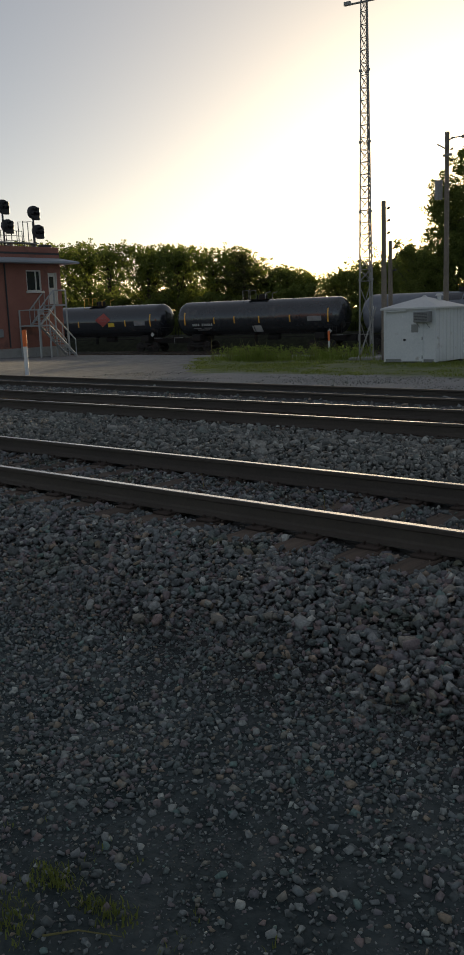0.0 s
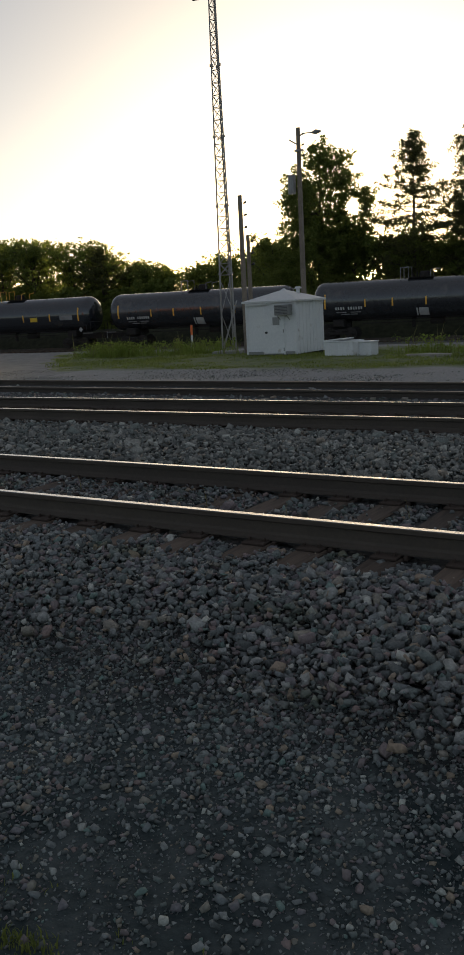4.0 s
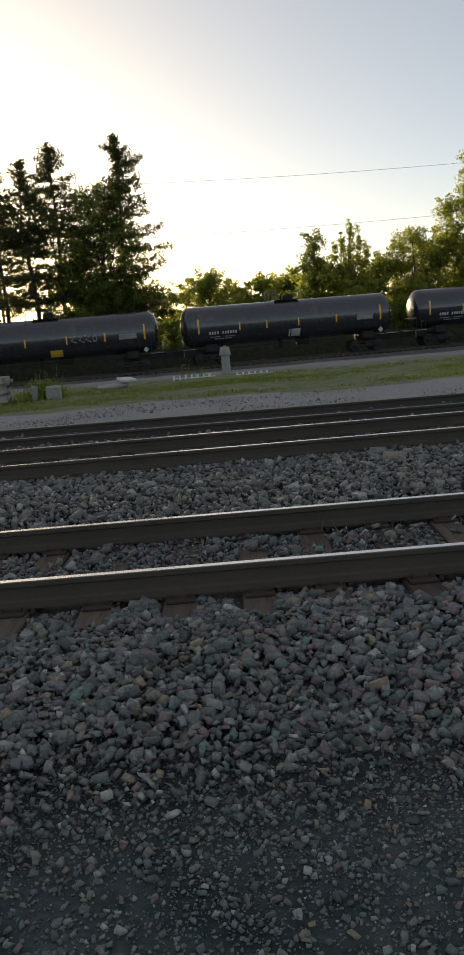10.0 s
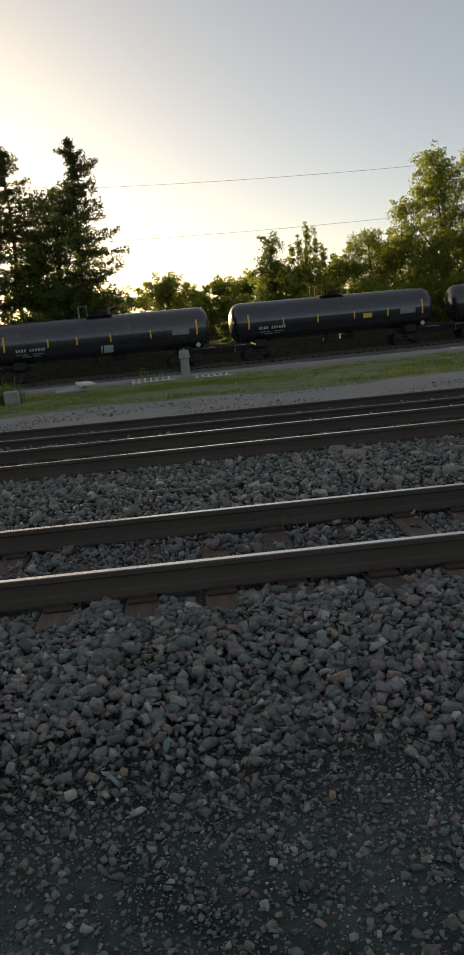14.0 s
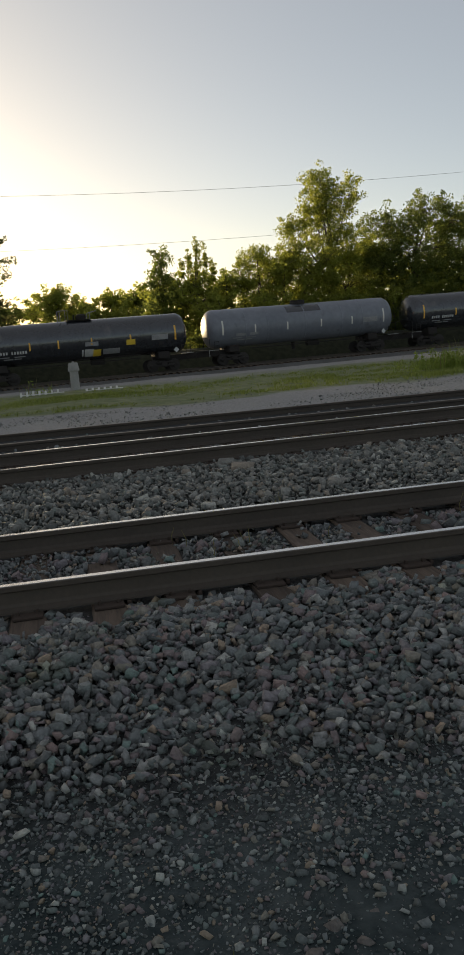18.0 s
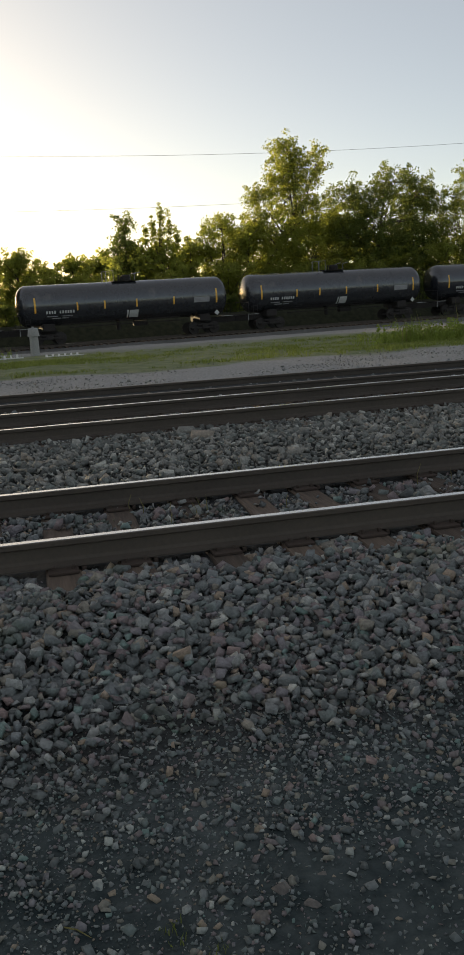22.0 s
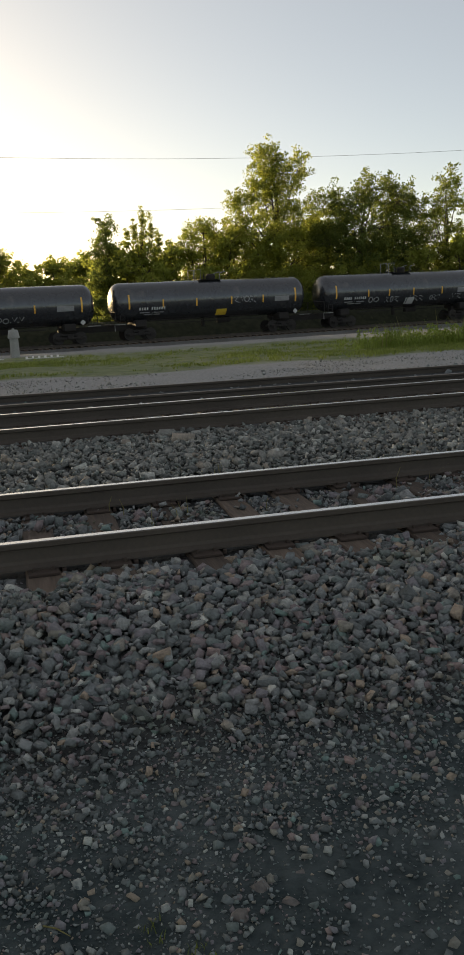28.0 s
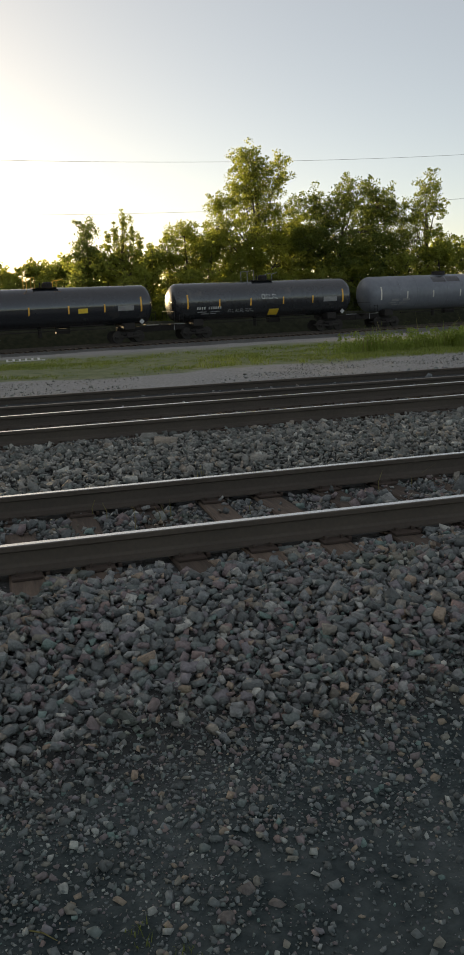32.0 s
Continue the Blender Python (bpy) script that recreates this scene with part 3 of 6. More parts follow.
def build_tracks(rng):
    tie = Geo().box((0, 0, 0), (0.225, 2.6, 0.17), 0.012).mesh("tie", M_TIE)
    plate_g = Geo().box((0, 0, 0), (0.19, 0.34, 0.02), 0.004)
    for sx in (-0.06, 0.06):
        for sy in (-0.1, 0.1):
            plate_g.box((sx, sy, 0.02), (0.02, 0.03, 0.03), 0.003)
    plate = plate_g.mesh("tie_plate", M_PLATE)
    anchor = Geo().box((0, 0, 0), (0.03, 0.17, 0.035), 0.005).mesh("rail_anchor", M_PLATE)
    for name, y0, slope, z in TRACKS:
        root = empty("railway_track", pose(0, y0 + RAIL_STEP / 2, z, 0, 0, math.degrees(math.atan(slope))))
        head = M_HEAD_DULL if name == "far" else M_HEAD
        tagged(root, {"near": "railway track with polished steel rails on worn wooden ties", "middle": "railway track with thin bright rails on a raised gravel bed",
                      "far": "rusty little-used railway track beside a gravel road"}[name], "railway track", "parallel tracks")
        for s in (-1, 1):
            build_rail("rail", root, s * RAIL_STEP / 2, -260, 260, head)
        span = {"near": (-9.2, 9.0), "middle": (-12, 12), "far": (-14, 12)}[name]
        rest = Geo()
        x = -70.0
        while x < 60:
            jx, ang = x + rng.uniform(-0.03, 0.03), rng.uniform(-1.2, 1.2)
            if span[0] < x < span[1]:
                t = part("tie", tie, None, root, m=pose(jx, rng.uniform(-0.05, 0.05), -0.282, 0, 0, ang))
                for s in (-1, 1):
                    part("tie_plate", plate, None, t, m=Matrix.Translation((0, s * RAIL_STEP / 2 - t.location.y, 0.096)))
                if name == "near":
                    for s in (-1, 1):
                        part("rail_anchor", anchor, None, t, m=Matrix.Translation((0.13, s * RAIL_STEP / 2 - t.location.y, 0.085)))
            else:
                rest.box((jx, 0, -0.282), (0.225, 2.6, 0.17))
            x += 0.52
        part("tie", rest, M_TIE, root, kind="stuff")


def build_ballast(rng):
    shapes1, shapes2 = rock_shapes(40, rng, 8, (0.25, 0.42)), rock_shapes(16, rng, 8, (0.24, 0.38))

    def crib_z(p):
        """Stones lie low between the rails, heaped on the shoulders."""
        x, y = p[:, 0], p[:, 1]
        z = ground_z(x, y) + 0.012
        inside = np.zeros(len(p), bool)
        for _, y0, sl, _ in TRACKS:
            c = y0 + sl * x
            inside |= (y > c - 0.1) & (y < c + RAIL_STEP + 0.1)
        return z, inside

    def clear_of_rails(p):
        ok = np.ones(len(p), bool)
        for _, y0, sl, _ in TRACKS:
            for r in (0, RAIL_STEP):
                ok &= np.abs(p[:, 1] - (y0 + sl * p[:, 0] + r)) > 0.1
        return ok

    # the shoulder before the near track
    p = jitter_grid(-9.5, 4.4, 2.7, 5.35, 0.031, rng)
    edge = 3.22 + 0.08 * np.clip((-2.0 - p[:, 0]) / 1.5, 0, 1) + 0.26 * patchy(p[:, 0], p[:, 1], 0.9, 33)
    keep = clear_of_rails(p) & (rng.uniform(size=len(p)) < np.clip((p[:, 1] - edge) / 0.7 + 0.5, 0.02, 1))
    p = p[keep]
    z = ground_z(p[:, 0], p[:, 1]) - 0.012 * np.clip((p[:, 1] - 4.85) / 0.25, 0, 1) + rng.uniform(0.0, 0.06, len(p)) * np.where(p[:, 1] > 5.0, 0.45, 1.0) + 0.025 * lumps(p[:, 0], p[:, 1], 0.5, 3.0) * np.clip((5.0 - p[:, 1]) / 0.5, 0, 1) + 0.012 * lumps(p[:, 0], p[:, 1], 1.3)
    tie_x = np.abs((p[:, 0] + 70.0 + 0.26) % 0.52 - 0.26)
    on_tie = (tie_x < 0.125) & (p[:, 1] > 4.88 + 0.09 * lumps(p[:, 0], p[:, 0], 1.1))
    keep = ~(on_tie & (rng.uniform(size=len(p)) < 0.95))
    s = rng.lognormal(-2.97, 0.3, len(p)) * np.interp(p[:, 1], (2.8, 3.3, 3.8), (0.45, 0.7, 1.0)) * np.interp(p[:, 0], (-3.4, -1.0), (0.8, 1.0))
    p, z, s = p[keep], z[keep], np.minimum(s[keep], 0.088)
    scatter("ballast_shoulder", "heap of angular grey ballast stones beside the track", np.stack([p[:, 0], p[:, 1], z], -1), s, shapes1, M_STONE, rng, tumble=0.6)

    # cribs of the near track
    p = jitter_grid(-12, 5.5, NEAR_Y + 0.1, NEAR_Y + RAIL_STEP - 0.08, 0.036, rng)
    tie_x = np.abs((p[:, 0] + 70.0 + 0.26) % 0.52 - 0.26)
    heap = lumps(p[:, 0], p[:, 1], 0.7, 5.0)
    keep = clear_of_rails(p) & ((tie_x > 0.12) | (rng.uniform(size=len(p)) < np.clip(0.14 + 0.42 * heap, 0.04, 0.8))) & (rng.uniform(size=len(p)) < 0.95)
    p, heap, tie_x = p[keep], heap[keep], tie_x[keep]
    z = np.where(tie_x < 0.12, -0.19, -0.215 + 0.014 * np.clip(heap, -1, 1.5)) + rng.uniform(-0.01, 0.025, len(p))
    scatter("crib_ballast", "grey ballast stones lying between the ties", np.stack([p[:, 0], p[:, 1], z], -1), rng.lognormal(-3.3, 0.4, len(p)), shapes2, M_STONE, rng, tumble=0.8)

    # between the near and the middle track
    p = jitter_grid(-17, 8, NEAR_Y + RAIL_STEP + 0.1, MID_Y + 0.3, 0.054, rng)
    p = p[clear_of_rails(p) & (p[:, 1] < MID_Y + MID_M * p[:, 0] - 0.1)]
    hump = np.exp(-((p[:, 1] - 8.6) / 0.9) ** 2) * 0.03
    z = -0.2 + hump + rng.uniform(0.0, 0.04, len(p))
    scatter("ballast_between_tracks", "pale grey ballast between two tracks", np.stack([p[:, 0], p[:, 1], z], -1), rng.lognormal(-2.98, 0.4, len(p)), shapes2, M_PALE, rng, tumble=0.8)

    # the two farther tracks
    p = jitter_grid(-27, 12, 10.2, 16.7, 0.108, rng)
    p = p[clear_of_rails(p)]
    _, inside = crib_z(p)
    z = np.where(inside, -0.275, -0.25) + rng.uniform(0.0, 0.035, len(p))
    scatter("ballast_of_farther_tracks", "grey ballast round the farther tracks", np.stack([p[:, 0], p[:, 1], z], -1), rng.lognormal(-2.85, 0.35, len(p)), shapes2, M_STONE, rng, tumble=0.8)

    # the gravel road
    p = jitter_grid(-24, 16, 16.9, 23.4, 0.085, rng)
    p = p[rng.uniform(size=len(p)) < np.clip(0.5 + 0.45 * patchy(p[:, 0], p[:, 1], 1.8, 35), 0.08, 1) * np.clip((23.4 - p[:, 1]) / 1.5, 0, 1)]
    scatter("road_gravel", "loose grey gravel on the road beside the tracks", np.stack([p[:, 0], p[:, 1], ground_z(p[:, 0], p[:, 1]) + 0.006], -1), rng.lognormal(-3.85, 0.4, len(p)), rock_shapes(8, rng, 6), M_PALE, rng, "gravel", tumble=0.6)

    # pebbles in the dirt at the front
    p = jitter_grid(-6.6, 4.2, 0.3, 3.9, 0.0235, rng)
    dens = np.clip(0.4 + 0.28 * (p[:, 1] - 2.2) + 0.42 * patchy(p[:, 0], p[:, 1], 0.7, 31) + 0.2 * np.clip((-0.7 - p[:, 0]) / 0.9, 0, 1) * np.clip((p[:, 1] - 1.7) / 0.8, 0, 1), 0.06, 0.95)
    dens = dens * np.clip((p[:, 0] + 6.6) / 1.6, 0, 1) * np.clip((4.2 - p[:, 0]) / 1.6, 0, 1) * np.clip((p[:, 1] - 0.3) / 1.0, 0, 1)
    p = p[rng.uniform(size=len(p)) < dens]
    s = rng.lognormal(-4.05, 0.48, len(p)) * (1 + 0.25 * np.clip((-0.7 - p[:, 0]) / 0.9, 0, 1) * np.clip((p[:, 1] - 1.5) / 0.7, 0, 1))
    z = ground_z(p[:, 0], p[:, 1]) + 0.012 * lumps(p[:, 0], p[:, 1], 1.3) + 0.1 * s
    scatter("loose_pebbles", "small grey pebbles trodden into dark dirt", np.stack([p[:, 0], p[:, 1], z], -1), np.minimum(s, 0.036), rock_shapes(20, rng, 9, (0.28, 0.44)), M_PEBBLE, rng, tumble=0.6)
    # finer grit
    p = jitter_grid(-6.0, 3.8, 0.4, 3.6, 0.0185, rng)
    p = p[rng.uniform(size=len(p)) < np.clip(0.66 + 0.4 * patchy(p[:, 0], p[:, 1], 0.5, 32), 0.15, 1.0) * np.clip((p[:, 0] + 6.0) / 1.4, 0, 1) * np.clip((3.8 - p[:, 0]) / 1.4, 0, 1) * np.clip((p[:, 1] - 0.4) / 1.0, 0, 1)]
    s = rng.lognormal(-4.75, 0.4, len(p))
    z = ground_z(p[:, 0], p[:, 1]) + 0.012 * lumps(p[:, 0], p[:, 1], 1.3) + 0.1 * s
    scatter("fine_grit", "fine grey grit strewn over dark dirt", np.stack([p[:, 0], p[:, 1], z], -1), s, rock_shapes(10, rng, 6), M_PEBBLE, rng, "grit", tumble=0.8)


# ---- trees ----
def leaves_mesh(name, centres, radii, per, size, material, rng, flat=0.6):
    """Leaf blades, each a folded pair of triangles, in clumps round the centres."""
    centres, radii = np.asarray(centres), np.asarray(radii)
    n = len(centres) * per
    c = np.repeat(centres, per, 0)
    r = np.repeat(radii, per)
    d = rng.normal(size=(n, 3))
    d /= np.linalg.norm(d, axis=1)[:, None]
    p = c + d * (r * rng.uniform(0.25, 1.0, n) ** 0.6)[:, None] * np.array([1, 1, flat])
    a = rng.normal(size=(n, 3))
    a /= np.linalg.norm(a, axis=1)[:, None]
    b = np.cross(a, rng.normal(size=(n, 3)))
    b /= np.linalg.norm(b, axis=1)[:, None]
    L = (size * rng.uniform(0.6, 1.3, n))[:, None]
    nrm = np.cross(a, b)
    v = np.stack([p - a * L * 0.5, p + b * L * 0.3 + nrm * L * 0.1, p + a * L * 0.5, p - b * L * 0.3 + nrm * L * 0.1], 1).reshape(-1, 3)
    i = np.arange(n)[:, None] * 4
    f = np.concatenate([i + np.array([0, 1, 2]), i + np.array([0, 2, 3])], 1).reshape(-1, 3)
    return raw_mesh(name, v, f, material)


def broadleaf(h, w, seed, leaf, label, size=0.23, per=34, clumps=190, low=0.18, group=""):
    """A broad-leaved tree: trunk, limbs, boughs and clumps of leaves with gaps between them."""
    rng = np.random.default_rng(seed)
    root = empty("tree")
    g = Geo()
    h = h * 1.07
    top = Vector((0, 0, h * 0.86))
    trunk = [Vector((0, 0, -0.3)), Vector((rng.normal(0, 0.1), rng.normal(0, 0.1), h * 0.3)), Vector((rng.normal(0, 0.2), rng.normal(0, 0.2), h * 0.58)), top]
    r0 = 0.014 * h + 0.08
    g.tube(trunk, [r0 * 1.3, r0 * 0.85, r0 * 0.5, r0 * 0.12], 8)
    part("trunk", g, M_BARK, root, smooth=True)
    C, R = [], []
    limbs = Geo()

    def clump(p, r):
        C.append((p.x, p.y, p.z))
        R.append(r)

    for _ in range(max(10, int(clumps / 5.5))):
        tb = low * 0.8 + (0.8 - low * 0.8) * rng.uniform() ** 0.85
        u = tb / 0.86
        prof = math.sin(math.pi * min(1, 0.2 + 0.72 * u)) ** 0.6
        az, el = rng.uniform(0, 2 * np.pi), radians(rng.uniform(8, 40) + 38 * u)
        reach = max(0.5, w / 2 * prof * rng.uniform(0.55, 1.15))
        base = Vector((0, 0, h * tb * 0.96))
        way = Vector((math.cos(az) * math.cos(el), math.sin(az) * math.cos(el), math.sin(el)))
        run = min(reach / math.cos(el), reach * 1.7)
        if base.z + way.z * run > h:
            run = max(0.3, (h - base.z) / way.z * rng.uniform(0.75, 1.0))
        if base.z + way.z * run > 0.9 * h:
            run = max(0.25, (h * rng.uniform(0.82, 0.93) - base.z) / way.z)
        tip = base + way * run
        limbs.tube([base, base.lerp(tip, 0.5) + Vector((0, 0, 0.04 * run)), tip], [0.03 + 0.0035 * h, 0.035, 0.012], 5, cap=False)
        for q in (0.3, 0.52, 0.72, 0.9, 1.0):
            p = base.lerp(tip, q)
            r = (0.035 * w + 0.34) * rng.uniform(0.7, 1.25)
            clump(p, r)
            for _ in range(2):
                off = Vector(rng.normal(0, 1, 3)) * (0.075 * w * (0.5 + 0.5 * q))
                off.z *= 0.7
                if rng.uniform() < 0.4:
                    limbs.tube([p, p + off], [0.025, 0.01], 4, cap=False)
                clump(p + off, r * rng.uniform(0.6, 0.95))
    for q in np.linspace(0.45, 1.08, 14):
        p = Vector((0, 0, h * 0.86 * q)) + Vector(rng.normal(0, 0.03 * w, 3))
        clump(p, (0.03 * w + 0.3) * (1.15 - 0.4 * q))
    if low < 0.045:
        for _ in range(int(clumps / 4)):
            az, rr = rng.uniform(0, 2 * np.pi), w * 0.42 * math.sqrt(rng.uniform(0.1, 1))
            clump(Vector((rr * math.cos(az), rr * math.sin(az), rng.uniform(0.3, max(1.2, 0.26 * h)))), 0.04 * w + 0.4)
    part("branchwork", limbs, M_BARK, root, kind="stuff")
    part("crown", leaves_mesh("crown", C, R, per, size, leaf, rng), None, root)
    return tagged(root, label, "tree", group)


def pine(h, w, seed, label, base=0.22, sweep=0.0, per=15, group="", arm=0.0):
    """A tall pine: a straight trunk, whorls of boughs with upturned sprays of needles, dead stubs below."""
    rng = np.random.default_rng(seed)
    root = empty("tree")
    g = Geo()
    g.tube([(0, 0, -0.3), (rng.normal(0, 0.1), 0, h * 0.35), (rng.normal(0, 0.15) + sweep * 0.5, 0, h * 0.7), (sweep, 0, h)], [0.24, 0.2, 0.12, 0.02], 8)
    part("trunk", g, M_BARK, root, smooth=True)
    C, R, limbs = [], [], Geo()
    whorls = int(h * (1 - base) / 0.66)
    for u in [(k + rng.normal(0.5, 0.24)) / whorls * 0.985 for k in range(whorls) for _ in range(rng.integers(5, 9) if k > 0.4 * whorls else rng.integers(2, 8))]:
        z = h * (base + (1 - base) * u)
        reach = w * 0.76 * (0.08 + 0.92 * min(1.0, (1 - u) / 0.5)) * rng.uniform(0.45, 1.15) * (0.72 + 0.28 * min(1, u * 3))
        sx = sweep * max(0, z / h - 0.3) / 0.7
        az = rng.uniform(0, 2 * np.pi)
        lift = reach * (rng.uniform(-0.12, 0.16) + 0.9 * max(0, u - 0.45))
        if arm and 0.83 < u < 0.855:
            reach, az, lift = arm * rng.uniform(0.8, 1.05), rng.uniform(-0.5, 0.5), rng.uniform(0.2, 0.7)
        a, b = Vector((sx, 0, z)), Vector((sx + reach * math.cos(az), reach * math.sin(az), z + lift))
        mid = a.lerp(b, 0.6) + Vector((0, 0, -0.1 * reach))
        limbs.tube([a, mid, b], [0.045, 0.025, 0.008], 4, cap=False)
        across = Vector((-math.sin(az), math.cos(az), 0))
        for q in np.arange(0.3 if u < 0.8 else 0.1, 1.04, 0.3 / max(reach, 0.5)):
            p = a.lerp(mid, q / 0.6) if q < 0.6 else mid.lerp(b, (q - 0.6) / 0.4)
            fan = 0.26 * reach * (0.35 + 0.65 * math.sin(math.pi * min(1, q)))
            for off in (-fan, 0, fan):
                if rng.uniform() < 0.3:
                    continue
                c = p + across * off * rng.uniform(0.3, 1.2)
                C.append((c.x + rng.normal(0, 0.08), c.y, c.z + rng.normal(0.06, 0.1)))
                R.append(rng.uniform(0.22, 0.44))
    for q in np.linspace(0.93, 1.0, 6):
        C.append((sweep + rng.normal(0, 0.06), rng.normal(0, 0.06), h * q))
        R.append(0.28)
    for _ in range(14):
        zz, az, rr = h * rng.uniform(0.1, base + 0.15), rng.uniform(0, 6.28), rng.uniform(0.5, 1.5)
        limbs.tube([(0, 0, zz), (rr * math.cos(az), rr * math.sin(az), zz + rng.uniform(-0.2, 0.3))], [0.03, 0.01], 4, cap=False)
    part("branchwork", limbs, M_BARK, root, kind="stuff")
    part("needles", leaves_mesh("needles", C, R, per, 0.2, M_PINE, rng, 0.8), None, root)
    return tagged(root, label, "tree", group)


def lobed(lobes, seed, leaf, label, dense=1.0, size=0.24, per=30, girth=0.3, gap=None, clump=0.66, group=""):
    """A broad-leaved tree whose crown is made of boughs: each lobe (x, z, rx, rz) is one bough's ragged head of leaf clumps;
    gap (x, z, r) is an opening in the leaves towards the sun."""
    rng = np.random.default_rng(seed)
    root = empty("tree")
    top = max(z + 0.4 * rz for _, z, _, rz in lobes)
    spine = [Vector((0, 0, -0.3)), Vector((rng.normal(0, 0.12), rng.normal(0, 0.12), top * 0.35)), Vector((rng.normal(0, 0.2), rng.normal(0, 0.2), top * 0.7)), Vector((lobes[0][0] * 0.8, 0, top))]
    part("trunk", Geo().tube(spine, [girth * 1.25, girth * 0.85, girth * 0.5, 0.04], 8), M_BARK, root, smooth=True)
    C, R, limbs = [], [], Geo()
    for x, z, rx, rz in lobes:
        mid = Vector((x, rng.normal(0, 0.25 * rx), z))
        start = Vector((x * 0.15, 0, max(0.3, z * 0.62)))
        limbs.tube([start, start.lerp(mid, 0.55) + Vector((0, 0, -0.08 * rx)), mid], [0.04 + 0.18 * girth, 0.06, 0.02], 6, cap=False)
        n = max(8, int(dense * 13 * rx * rz + 8))
        for _ in range(n):
            d = Vector(rng.normal(size=3)).normalized()
            out = rng.uniform(0.12, 1.0) ** 0.45 * rng.uniform(0.82, 1.1)
            p = mid + Vector((d.x * rx, d.y * rx * 0.9, d.z * rz)) * out
            if p.z < 0.25 or (gap and math.hypot(p.x + 0.45 * p.y - gap[0], p.z - 0.1 * p.y - gap[1]) < gap[2] + rng.uniform(0, 0.35)):
                continue
            r = clump * rng.uniform(0.55, 1.25)
            if rng.uniform() < 0.2:
                limbs.tube([mid.lerp(p, 0.1), mid.lerp(p, 0.6) + Vector((0, 0, 0.06)), p], [0.03, 0.018, 0.006], 4, cap=False)
            C.append((p.x, p.y, p.z))
            R.append(r)
            if out > 0.8 and rng.uniform() < 0.5:
                q = p + Vector((d.x, d.y, d.z * 0.8 + 0.25)) * rng.uniform(0.3, 0.75)
                C.append((q.x, q.y, q.z))
                R.append(r * 0.8)
                limbs.tube([p, q], [0.012, 0.005], 3, cap=False)
    part("branchwork", limbs, M_BARK, root, kind="stuff")
    part("crown", leaves_mesh("crown", C, R, per, size, leaf, rng, 0.75), None, root)
    return tagged(root, label, "tree", group)


def put(ob, x, y, turn=0.0, size=1.0, sink=0.1):
    ob.matrix_basis = pose(x, y, gz(x, y) - sink, 0, 0, turn) @ Matrix.Diagonal((size, size, size, 1))
    return ob


def again(ob, x, y, turn, size, sink=0.1):
    c = copy_thing(ob, Matrix())
    return put(c, x, y, turn, size, sink)


